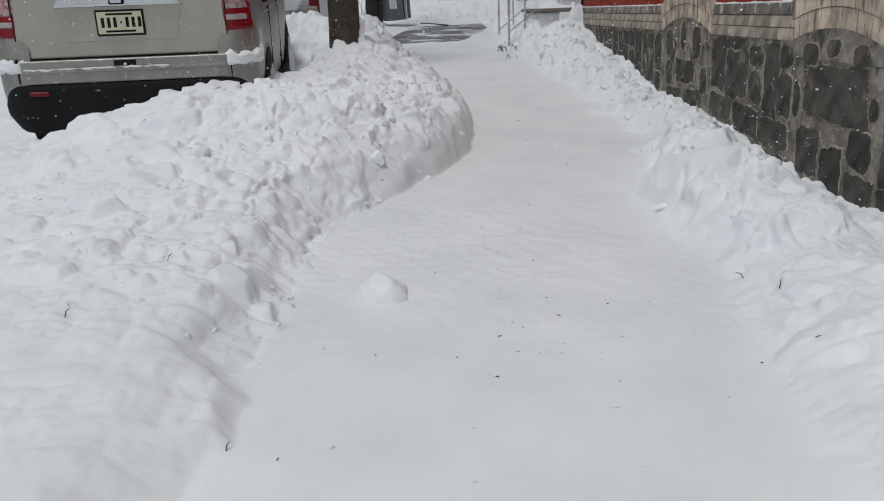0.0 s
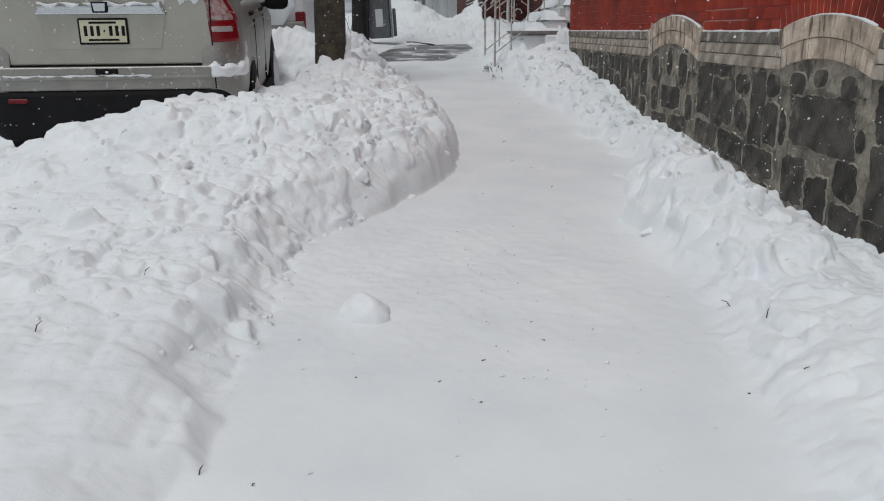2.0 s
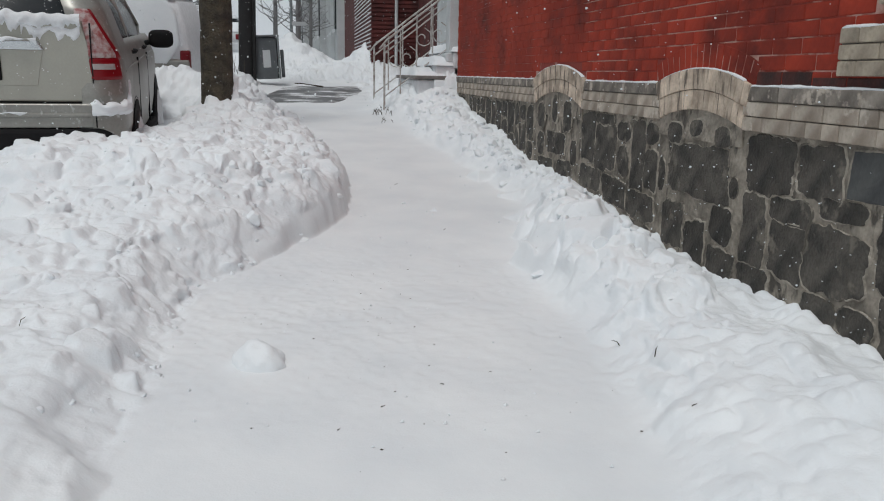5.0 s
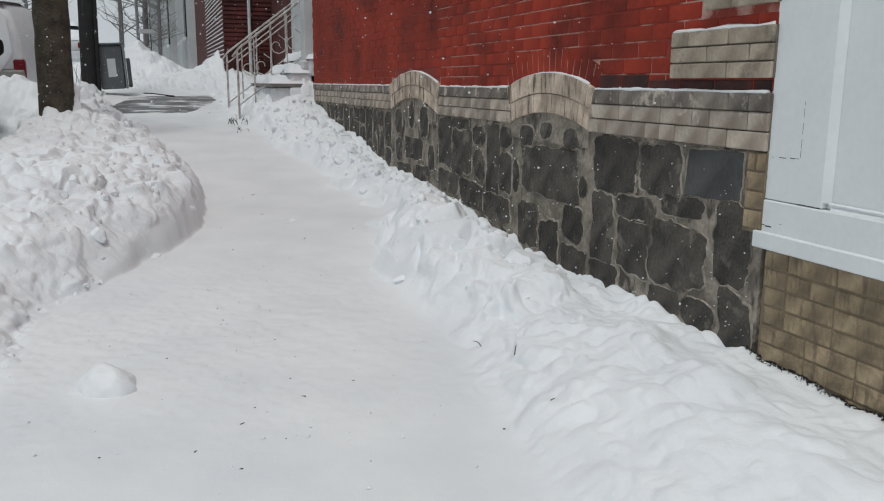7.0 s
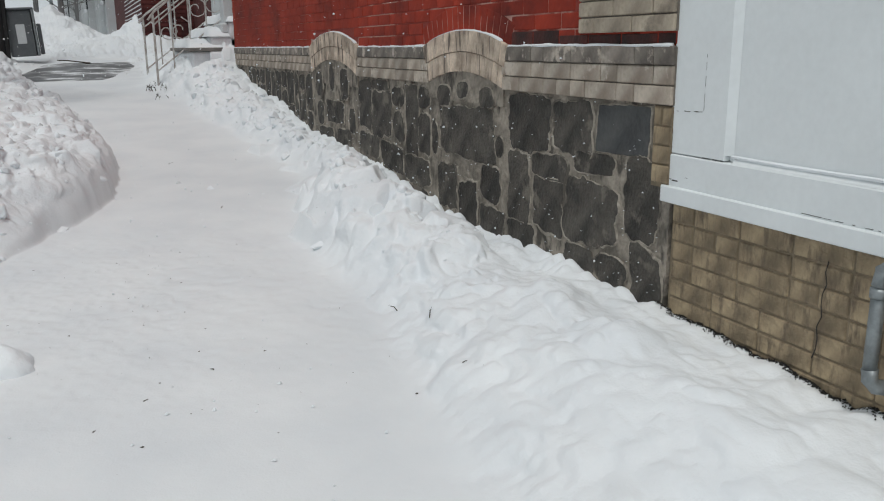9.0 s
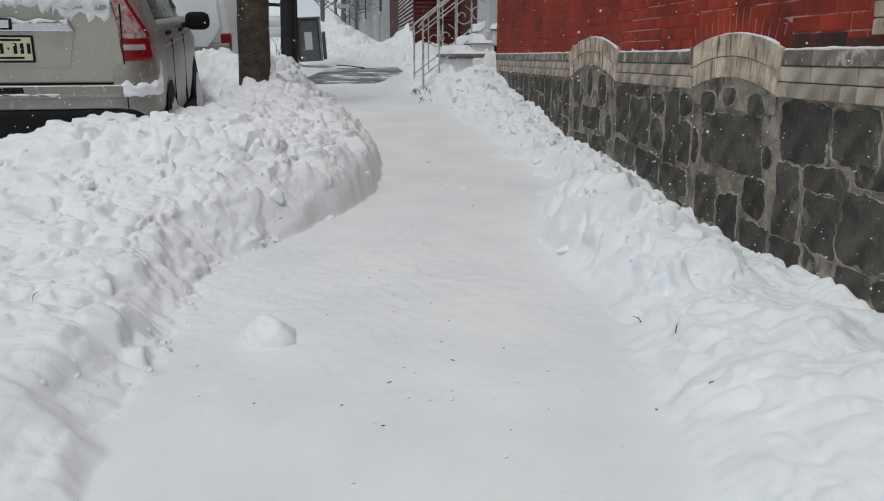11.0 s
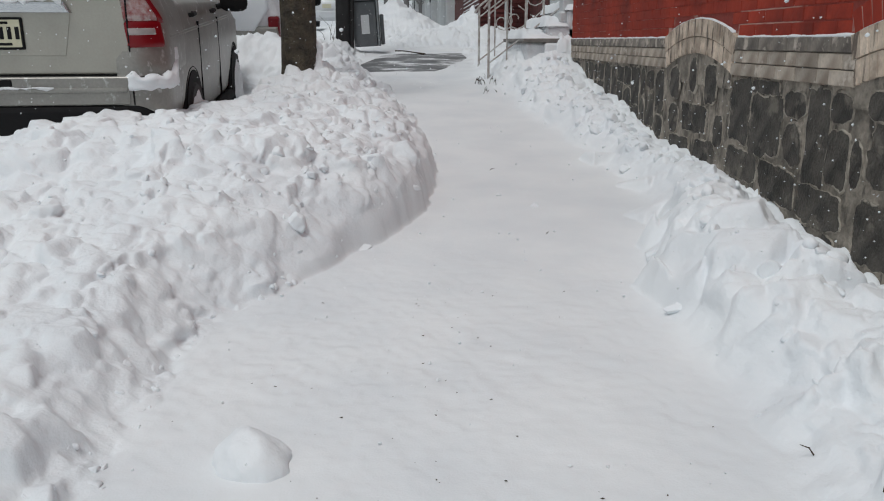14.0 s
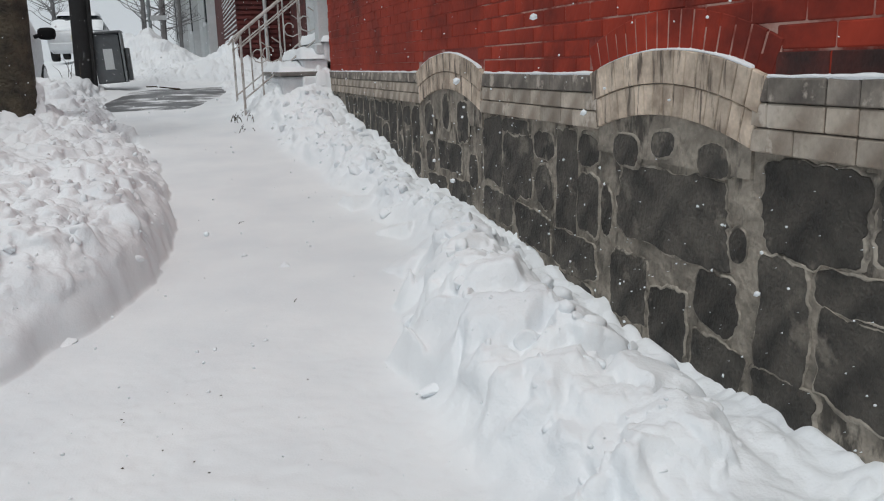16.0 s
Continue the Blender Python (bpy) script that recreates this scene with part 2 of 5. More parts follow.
def box(x0, x1, y0, y1, z0, z1, bevel=0.0, bm=None, seg=1):
    bm = bm or bmesh.new()
    v = [bm.verts.new((x, y, z)) for x in (x0, x1) for y in (y0, y1) for z in (z0, z1)]
    f = [bm.faces.new([v[i] for i in q]) for q in ((0, 1, 3, 2), (4, 6, 7, 5), (0, 4, 5, 1), (2, 3, 7, 6), (0, 2, 6, 4), (1, 5, 7, 3))]
    if bevel:
        e = list({e for q in f for e in q.edges})
        bmesh.ops.bevel(bm, geom=e, offset=bevel, segments=seg, affect='EDGES', profile=0.5)
    return bm


def prism(outline, depth, axis="x", at=0.0, bevel=0.0, seg=2, bm=None):
    """A flat outline pushed along an axis by depth. outline holds the two other coordinates in order."""
    bm = bm or bmesh.new()

    def place(u, v, w):
        return {"x": (w, u, v), "y": (u, w, v), "z": (u, v, w)}[axis]
    a = [bm.verts.new(place(u, v, at)) for u, v in outline]
    b = [bm.verts.new(place(u, v, at + depth)) for u, v in outline]
    f = [bm.faces.new(a), bm.faces.new(b)]
    n = len(a)
    for i in range(n):
        bm.faces.new((a[i], a[(i + 1) % n], b[(i + 1) % n], b[i]))
    if bevel:
        e = list({e for q in f for e in q.edges})
        bmesh.ops.bevel(bm, geom=e, offset=bevel, segments=seg, affect='EDGES', profile=0.5)
    return bm


def tube(points, radius, sides=10, bm=None, taper=None, cap=True):
    """A round tube along points; taper gives a radius for each point."""
    bm = bm or bmesh.new()
    pts = [Vector(p) for p in points]
    rings = []
    for i, p in enumerate(pts):
        d = (pts[min(i + 1, len(pts) - 1)] - pts[max(i - 1, 0)]).normalized()
        u = d.cross(Vector((0.31, 0.17, 0.93)))
        if u.length < 0.2:
            u = d.cross(Vector((1, 0, 0)))
        u.normalize()
        v = d.cross(u)
        r = taper[i] if taper else radius
        rings.append([bm.verts.new(p + (u * math.cos(k) + v * math.sin(k)) * r) for k in (2 * math.pi * j / sides for j in range(sides))])
    for a, b in zip(rings, rings[1:]):
        for j in range(sides):
            bm.faces.new((a[j], a[(j + 1) % sides], b[(j + 1) % sides], b[j]))
    if cap:
        bm.faces.new(rings[0])
        bm.faces.new(rings[-1])
    return bm


def clod(rng, size, flat=0.6, cuts=2, facets=9):
    """A lump of broken snow: a rough, faceted, slightly rounded block."""
    bm = bmesh.new()
    bmesh.ops.create_icosphere(bm, subdivisions=cuts, radius=1.0)
    off = Vector((rng.uniform(-9, 9), rng.uniform(-9, 9), rng.uniform(-9, 9)))
    planes = [(Vector((rng.uniform(-1, 1), rng.uniform(-1, 1), rng.uniform(-1, 1))).normalized(), rng.uniform(0.38, 0.8)) for _ in range(facets)]
    for v in bm.verts:
        p = v.co.copy()
        for n, d in planes:
            over = p.dot(n) - d
            if over > 0:
                p -= n * over * 0.95
        p *= 1 + 0.16 * noise.noise(p * 1.7 + off) + 0.06 * noise.noise(p * 5 + off)
        v.co = Vector((p.x * size, p.y * size * 0.85, p.z * size * flat))
    return bm


# ---- the lie of the land ----
def walk_z(y):
    """Height of the trodden walk, which climbs away from the camera."""
    y = np.asarray(y, float)
    return np.where(y < 6.8, -0.05 + 0.055 * y, np.where(y < 14.6, 0.324 + 0.085 * (y - 6.8), np.where(y < 45, 0.987 + 0.03 * (y - 14.6), 1.9)))


def curve(y, ys, vs):
    return np.interp(y, ys, vs)


def smooth(a):
    a = np.clip(a, 0, 1)
    return a * a * (3 - 2 * a)


def hash2(ix, iy, seed):
    h = np.sin(ix * 127.1 + iy * 311.7 + seed * 74.7) * 43758.5453
    return h - np.floor(h)


def value_noise(x, y, seed):
    ix, iy = np.floor(x), np.floor(y)
    fx, fy = x - ix, y - iy
    fx, fy = fx * fx * (3 - 2 * fx), fy * fy * (3 - 2 * fy)
    a = hash2(ix, iy, seed) * (1 - fx) + hash2(ix + 1, iy, seed) * fx
    b = hash2(ix, iy + 1, seed) * (1 - fx) + hash2(ix + 1, iy + 1, seed) * fx
    return a * (1 - fy) + b * fy - 0.5


def fractal(x, y, seed, octaves=4):
    s, amp = 0, 1.0
    for k in range(octaves):
        s = s + amp * value_noise(x * 2 ** k + 3.1 * k, y * 2 ** k + 1.7 * k, seed + k)
        amp *= 0.5
    return s


def value_noise3(x, y, z, seed):
    iz = np.floor(z)
    f = z - iz
    f = f * f * (3 - 2 * f)
    return value_noise(x + 17.3 * iz, y + 9.1 * iz, seed) * (1 - f) + value_noise(x + 17.3 * (iz + 1), y + 9.1 * (iz + 1), seed) * f


LEFT_Y = (-2, 1.2, 2.2, 3.0, 3.6, 4.0, 4.34, 4.75, 5.1, 5.3, 5.66, 6.1, 7.0, 8.5, 10.3, 11.6, 13, 16)
LEFT_X = (-0.9, -0.55, -0.42, -0.41, -0.38, -0.34, -0.26, 0.03, 0.20, 0.29, 0.42, 0.48, 0.50, 0.37, 0.15, -0.15, -0.4, -0.5)
RIGHT_Y = (-2, 1.2, 2.4, 3.0, 3.4, 3.8, 4.5, 5.0, 5.6, 6.2, 7.0, 7.8, 8.7, 10.0, 11.5, 13, 14.6)
RIGHT_X = (1.25, 0.95, 1.10, 1.20, 1.26, 1.22, 1.26, 1.40, 1.60, 1.72, 1.62, 1.55, 1.36, 1.30, 1.15, 1.08, 1.1)
WALL_Y = (-2, 1.0, 1.97, 2.4, 3.04, 3.8, 4.5, 5.03, 5.82, 7.02, 8.02, 10.28, 11.5, 13, 15, 18)
WALL_Z = (0.16, 0.20, 0.265, 0.29, 0.31, 0.295, 0.345, 0.40, 0.455, 0.51, 0.66, 0.93, 1.02, 1.05, 1.15, 1.4)


def land(x, y):
    """Broad height of the snow, and how broken its surface is (0 trodden, 1 heaped)."""
    w = walk_z(y)
    wob = 0.05 * fractal(y * 2.1, x * 2.0, 5, 3)
    scallop = 0.05 * fractal(y * 5.5, x * 2.0, 6, 3)
    # heap between walk and road
    xl = curve(y, LEFT_Y, LEFT_X) + wob + scallop
    d = xl - x
    hf = curve(y, (-1, 1.5, 2.4, 3.4, 4.2, 4.8, 5.3, 5.8, 6.6, 7.5, 10, 13, 16), (0.03, 0.04, 0.07, 0.08, 0.11, 0.21, 0.33, 0.33, 0.31, 0.22, 0.13, 0.10, 0.1))
    hc = curve(y, (-1, 1.5, 2.4, 3.4, 4.3, 4.8, 5.15, 5.6, 6.2, 6.8, 7.5, 9.5, 12, 14, 20), (0.10, 0.13, 0.16, 0.20, 0.27, 0.37, 0.485, 0.505, 0.47, 0.45, 0.38, 0.34, 0.26, 0.2, 0.2))
    wf = curve(y, (0, 2.0, 2.12, 2.4, 2.6, 4, 4.6, 5, 6.5, 8, 12), (0.6, 0.42, 0.07, 0.10, 0.42, 0.36, 0.26, 0.17, 0.15, 0.30, 0.4))
    q = np.clip(d / (wf + 0.10), 0, 1)
    cut = smooth((y - 4.3) / 0.6) * (1 - smooth((y - 7.5) / 2.0))
    rise = hf * (cut * np.sqrt(1 - (1 - q) ** 2) + (1 - cut) * smooth(d / wf)) + (hc - hf) * smooth(d / np.maximum(0.68 * (xl + 0.95), 0.3))
    back = smooth((curve(y, (5.5, 7.0, 8.2), (-1.3, -1.1, -0.80)) - x) / curve(y, (5.5, 7.0, 8.2), (1.9, 1.0, 0.5)))
    road = w - 0.13
    left = (w + rise) * (1 - back) + (road + 0.16) * back
    far_road = smooth((-3.0 - x) / 2.0)
    left = left * (1 - far_road) + road * far_road
    # shovelled snow along the house
    xr = curve(y, RIGHT_Y, RIGHT_X) + 1.8 * wob
    e = x - xr
    wz = curve(y, WALL_Y, WALL_Z) - w
    span = np.maximum(2.07 - xr, 0.2)
    ridge = curve(y, (-1, 1.5, 2.4, 3.0, 3.4, 3.8, 4.15, 4.55, 5.0, 5.4, 5.9, 7, 9, 11, 14), (0.04, 0.06, 0.06, 0.065, 0.11, 0.16, 0.21, 0.20, 0.16, 0.13, 0.07, 0.06, 0.08, 0.05, 0.02))
    u = e / span
    right = w + wz * smooth(u) ** 0.8 + ridge * np.exp(-((u - 0.43) / 0.31) ** 4) * smooth(e / 0.22)
    # ploughed heaps at the crossing up the street
    far = np.zeros_like(w)
    for cx, cy, rx, ry, h in ((-0.1, 19.5, 0.75, 1.8, 0.70), (0.55, 18.0, 0.9, 1.3, 0.30), (1.5, 17.0, 0.5, 1.2, 0.35), (1.75, 11.0, 0.50, 0.85, 0.24), (-1.65, 11.15, 0.95, 0.42, 0.52), (1.0, 16.2, 1.2, 0.8, 0.22), (-0.9, 22.0, 0.8, 2.0, 0.5), (-0.75, 13.9, 0.5, 0.7, 0.06)):
        far = far + h * np.exp(-((x - cx) / rx) ** 2 - ((y - cy) / ry) ** 2)
    for cx, cy, rx, ry, h in ((1.74, 2.62, 0.13, 0.20, 0.055), (1.80, 2.18, 0.14, 0.13, 0.06), (1.58, 2.95, 0.16, 0.14, 0.035), (1.55, 2.20, 0.20, 0.20, 0.025), (1.72, 1.75, 0.16, 0.22, 0.045), (1.42, 1.75, 0.2, 0.2, 0.03), (1.66, 3.35, 0.14, 0.14, 0.05)):
        right = right + h * np.exp(-((x - cx) / rx) ** 2 - ((y - cy) / ry) ** 2)
    z = np.where(d > 0, left, np.where(e > 0, right, w)) + far * (1 + 0.35 * fractal(x * 2.3, y * 2.0, 61, 4))
    rough_l = smooth(d / 0.07) * (1 - 0.35 * back) * (0.28 + 0.72 * smooth((y - 1.9) / 2.2))
    rough_r = smooth(e / 0.2) * (0.6 + 0.4 * smooth((y - 2.0) / 1.2))
    return z, np.maximum(np.maximum(rough_l, rough_r), 0.8 * smooth(far / 0.12))


def axis(stops):
    """Grid lines: rows of (from, to, step)."""
    out = []
    for a, b, s in stops:
        out += list(np.arange(a, b - 1e-6, s))
    return np.array(out + [stops[-1][1]])


GX = axis(((-400, -60, 40), (-60, -12, 4), (-12, -4, 0.4), (-4, -2.6, 0.035), (-2.6, -1.3, 0.015), (-1.3, 0.56, 0.0085), (0.56, 1.06, 0.017), (1.06, 2.10, 0.0085), (2.10, 3, 0.1), (3, 12, 1), (12, 60, 6), (60, 400, 40)))
GY = axis(((-60, -6, 6), (-6, 0, 0.25), (0, 1.4, 0.05), (1.4, 5.8, 0.0095), (5.8, 8, 0.014), (8, 12, 0.03), (12, 22, 0.07), (22, 40, 0.5), (40, 100, 5), (100, 600, 50)))
XX, YY = np.meshgrid(GX, GY, indexing="ij")
ZZ, ROUGH = land(XX, YY)
near = np.clip(1 - (np.abs(YY - 5) - 12) / 6, 0, 1)
BROAD = ZZ.copy()
SX, SY = np.gradient(BROAD, GX, GY)
TILT = np.sqrt(1 + SX ** 2 + SY ** 2)
STEEP = np.hypot(SX, SY)


def lumps3(x, y, z, scale, seed):
    """Rounded lumps parted by creases."""
    return np.abs(value_noise3(x * scale, y * scale, z * scale, seed)) * 2 - 0.42


CUT = 1 - 0.35 * smooth((STEEP - 0.7) / 0.8)
SWELL = CUT * ROUGH * near * (1 + 0.6 * smooth((YY - 7) / 4)) * (0.060 * value_noise3(XX * 2.6, YY * 2.6, BROAD * 2.6, 23) + 0.050 * lumps3(XX, YY, BROAD, 4.5, 25) + 0.040 * lumps3(XX + 0.4, YY, BROAD, 9, 27) + 0.024 * lumps3(XX, YY + 0.7, BROAD, 19, 29) + 0.004 * value_noise3(XX * 34, YY * 34, BROAD * 34, 33))
TROD = np.clip(1 - np.abs(YY - 3.7) / 1.5, 0, 1) * (1 - ROUGH)
ZZ = ZZ + (0.010 * fractal(XX * 1.6, YY * 1.2, 11, 3) + (0.007 * fractal(XX * 11, YY * 11, 13, 2) + 0.007 * fractal(XX * 24, YY * 24, 15, 2)) * TROD) * near + SWELL / TILT


def heap_clods(z, rng, count, x0, x1, y0, y1, small, large):
    """Presses faceted clods into the height grid, each the common part of a few tilted planes."""
    for _ in range(count):
        cx, cy = rng.uniform(x0, x1), rng.uniform(y0, y1)
        r = small * (large / small) ** (rng.random() ** 2.2)
        i0, i1 = np.searchsorted(GX, (cx - r, cx + r))
        j0, j1 = np.searchsorted(GY, (cy - r, cy + r))
        if i1 - i0 < 2 or j1 - j0 < 2:
            continue
        ic, jc = (i0 + i1) // 2, (j0 + j1) // 2
        if ROUGH[ic, jc] < 0.55 or STEEP[ic, jc] > 0.7:
            continue
        u, v = XX[i0:i1, j0:j1] - cx, YY[i0:i1, j0:j1] - cy
        top = np.full(u.shape, 9.0)
        base = z[ic, jc] + r * rng.uniform(-0.25, 0.14)
        turn = rng.uniform(0, 6.28)
        for k in range(5):
            a = turn + k * 1.257 + rng.uniform(-0.4, 0.4)
            slope = rng.uniform(0.9, 2.6)
            top = np.minimum(top, base + slope * (r * rng.uniform(0.45, 0.8) - (u * math.cos(a) + v * math.sin(a))))
        tilt = rng.uniform(0, 6.28)
        top = np.minimum(top, base + r * 0.12 + rng.uniform(0, 0.5) * (u * math.cos(tilt) + v * math.sin(tilt)))
        z[i0:i1, j0:j1] = np.maximum(z[i0:i1, j0:j1], top)


def press_block(z, rng, cx, cy, a, b, turn, high):
    """A squarish, broken-edged block of shovelled snow, half sunk in the bank."""
    c, t = math.cos(turn), math.sin(turn)
    rag = 0.02 * fractal(XX * 13, YY * 13, 91, 3)
    u, v = (XX - cx) * c + (YY - cy) * t + rag, -(XX - cx) * t + (YY - cy) * c - rag
    base = BROAD[np.searchsorted(GX, cx), np.searchsorted(GY, cy)] + high
    top = base + rng.uniform(-0.35, 0.35) * u + rng.uniform(-0.35, 0.35) * v + 0.012 * fractal(XX * 10, YY * 10, 93, 3)
    for way, reach in ((u, a), (-u, a), (v, b), (-v, b), ((u + v) * 0.71, (a + b) * 0.6), ((v - u) * 0.71, (a + b) * 0.62)):
        top = np.minimum(top, base + rng.uniform(1.4, 3.2) * (reach * rng.uniform(0.8, 1.05) - way))
    return np.where(np.hypot(u, v) < 0.4, np.maximum(z, top), z)


clod_rng = random.Random(7)
for block in ((1.47, 4.32, 0.10, 0.14, 0.2, 0.035), (1.60, 4.12, 0.12, 0.10, 0.5, 0.05), (1.75, 3.95, 0.09, 0.07, 0.9, 0.06), (1.81, 5.16, 0.07, 0.12, 0.3, 0.07), (1.62, 4.68, 0.11, 0.09, 0.7, 0.045), (1.72, 4.95, 0.08, 0.07, 0.1, 0.05), (1.57, 5.02, 0.08, 0.07, 1.0, 0.03), (1.62, 5.55, 0.11, 0.09, 0.4, 0.04), (1.78, 3.62, 0.07, 0.08, 0.6, 0.05), (1.58, 3.74, 0.09, 0.07, 0.2, 0.03), (1.66, 4.45, 0.07, 0.09, 1.2, 0.05), (1.74, 6.2, 0.08, 0.11, 0.8, 0.04), (1.66, 7.0, 0.10, 0.12, 0.3, 0.05), (-0.77, 5.08, 0.06, 0.08, 0.4, 0.06), (-0.33, 5.25, 0.10, 0.08, 0.9, 0.05), (0.02, 6.70, 0.10, 0.09, 0.2, 0.05), (-1.30, 5.2, 0.09, 0.07, 1.1, 0.04), (-0.2, 7.4, 0.13, 0.10, 0.6, 0.06), (0.22, 6.5, 0.09, 0.11, 0.1, 0.03)):
    ZZ = press_block(ZZ, clod_rng, *block)
heap_clods(ZZ, clod_rng, 500, -2.9, 0.5, 1.6, 12.5, 0.06, 0.15)
heap_clods(ZZ, clod_rng, 4600, -2.6, 0.5, 1.5, 9.5, 0.026, 0.085)
heap_clods(ZZ, clod_rng, 700, -2.4, -0.2, 8.0, 13.5, 0.05, 0.15)
heap_clods(ZZ, clod_rng, 170, 1.25, 1.9, 3.3, 9.0, 0.05, 0.13)
heap_clods(ZZ, clod_rng, 1500, 1.15, 1.98, 3.2, 9.8, 0.026, 0.08)
# the snow stays low where it meets the wall
foot = curve(YY, WALL_Y, WALL_Z) + 0.02 + 0.02 * fractal(YY * 5, XX, 71, 3)
keep_low = smooth((XX - 1.80) / 0.20) * (YY < 10.3)
ZZ = np.where(keep_low > 0, np.minimum(ZZ, foot * keep_low + (ZZ + 0.0) * (1 - keep_low)), ZZ)
# no lump stands far out of its bank
ZZ = np.where(ROUGH > 0.3, np.minimum(ZZ, land(XX, YY)[0] + 0.065 + 0.05 * fractal(XX * 4, YY * 4, 83, 2)), ZZ)
# settle and round off
for step in range(3):
    core = ZZ[1:-1, 1:-1]
    mean = (ZZ[:-2, 1:-1] + ZZ[2:, 1:-1] + ZZ[1:-1, :-2] + ZZ[1:-1, 2:]) / 4
    steep = np.hypot((ZZ[2:, 1:-1] - ZZ[:-2, 1:-1]) / (XX[2:, 1:-1] - XX[:-2, 1:-1]), (ZZ[1:-1, 2:] - ZZ[1:-1, :-2]) / (YY[1:-1, 2:] - YY[1:-1, :-2]))
    soften = 0.25 if step == 0 else 0.6 * smooth((steep - 0.9) / 1.2)
    core += soften * (mean - core) * near[1:-1, 1:-1]
# steep faces crumble sideways
PUSH = 0.8 * ROUGH * near * (1 - smooth((XX - 1.75) / 0.2))
X3 = XX - PUSH * SWELL * SX / TILT + PUSH * (0.075 * value_noise3(XX * 7, YY * 7, ZZ * 9, 41) + 0.018 * CUT ** 2 * value_noise3(XX * 22, YY * 22, ZZ * 26, 43))
Y3 = YY - PUSH * SWELL * SY / TILT + PUSH * (0.075 * value_noise3(XX * 7, YY * 7, ZZ * 9, 47) + 0.018 * CUT ** 2 * value_noise3(XX * 22, YY * 22, ZZ * 26, 53))


def ground_at(x, y):
    i, j = np.clip(np.searchsorted(GX, x), 1, len(GX) - 1), np.clip(np.searchsorted(GY, y), 1, len(GY) - 1)
    return float(ZZ[i, j])


def grid_mesh(name, xx, yy, zz, mat):
    nx, ny = zz.shape
    co = np.stack([xx, yy, zz], -1).reshape(-1, 3)
    a = (np.arange(nx - 1)[:, None] * ny + np.arange(ny - 1)[None, :]).ravel()
    quads = np.stack([a, a + ny, a + ny + 1, a + 1], 1)
    me = bpy.data.meshes.new(name)
    me.vertices.add(len(co))
    me.vertices.foreach_set("co", co.ravel())
    me.loops.add(quads.size)
    me.loops.foreach_set("vertex_index", quads.ravel())
    me.polygons.add(len(quads))
    me.polygons.foreach_set("loop_start", np.arange(0, quads.size, 4))
    me.polygons.foreach_set("use_smooth", np.ones(len(quads), bool))
    me.materials.append(mat)
    me.update()
    me.validate()
    broken = me.attributes.new("broken", 'FLOAT', 'POINT')
    broken.data.foreach_set("value", ROUGH.ravel().astype(np.float32))
    return me


ground = tagged(new("ground", grid_mesh("ground", X3, Y3, ZZ, SNOW_GROUND)), "snow-covered ground with a trodden walk between heaped banks", "snow", kind="structure")

# broken lumps lying thickly on the banks
rubble_rng = random.Random(77)
lump_kinds = []
for k in range(16):
    kind = clod(rubble_rng, 1.0, 0.8, 2, 7 + k % 5)
    lump_kinds.append((np.array([v.co for v in kind.verts]), np.array([[v.index for v in q.verts] for q in kind.faces])))
    kind.free()
block_kinds = []
for k in range(10):
    kind = clod(rubble_rng, 1.0, 0.85, 3, 6)
    block_kinds.append((np.array([v.co for v in kind.verts]), np.array([[v.index for v in q.verts] for q in kind.faces])))
    kind.free()
verts, faces, base, placed = [], [], 0, 0
while placed < 1700:
    pick = rubble_rng.random()
    if pick < 0.36:                      # strewn over the whole bank
        x, y = rubble_rng.uniform(-2.3, 0.5), 1.7 + 5.0 * rubble_rng.random() ** 1.2
    elif pick < 0.58:                    # thick along the top of the cut face
        y = rubble_rng.uniform(4.6, 10.5)
        x = float(curve(y, LEFT_Y, LEFT_X)) - 0.14 - abs(rubble_rng.gauss(0.0, 0.42))
    elif pick < 0.72:                    # fallen to its foot
        y = rubble_rng.uniform(2.4, 9.5)
        x = float(curve(y, LEFT_Y, LEFT_X)) - abs(rubble_rng.gauss(0.0, 0.10)) + 0.03
    else:                                # along the house
        y = 3.2 + 7.3 * rubble_rng.random() ** 1.1
        x = rubble_rng.uniform(float(curve(y, RIGHT_Y, RIGHT_X)) - 0.03, 1.99)
    i, j = np.searchsorted(GX, x), np.searchsorted(GY, y)
    if ROUGH[i, j] < (0.12 if 0.58 <= pick < 0.72 else 0.45) or (STEEP[i, j] > 0.9 and rubble_rng.random() < 0.85):
        continue
    s = 0.006 + (0.020 if y < 4.3 else 0.030) * rubble_rng.random() ** 2.6
    turn = Euler((rubble_rng.uniform(0, 6.28), rubble_rng.uniform(-0.8, 0.8), rubble_rng.uniform(0, 6.28))).to_matrix()
    big = rubble_rng.random() < (0.30 if pick >= 0.72 and y > 3.7 else 0.10 if 0.36 <= pick < 0.58 else 0.0)
    if big:
        s = 0.022 + 0.034 * rubble_rng.random() ** 1.5
    vs, fs = block_kinds[rubble_rng.randrange(10)] if big else lump_kinds[rubble_rng.randrange(16)]
    sized = vs * np.array([s * rubble_rng.uniform(0.8, 1.5), s, s * rubble_rng.uniform(0.7, 1.1)])
    at = np.array((X3[i, j], Y3[i, j], ZZ[i, j] + s * (rubble_rng.uniform(-0.35, 0.1) if big else rubble_rng.uniform(-0.7, -0.15))))
    verts.append(at + sized @ np.array(turn).T)
    faces.append(fs + base)
    base += len(vs)
    placed += 1
me = bpy.data.meshes.new("snow_rubble")
me.from_pydata(np.concatenate(verts).tolist(), [], np.concatenate(faces).tolist())
me.materials.append(SNOW)
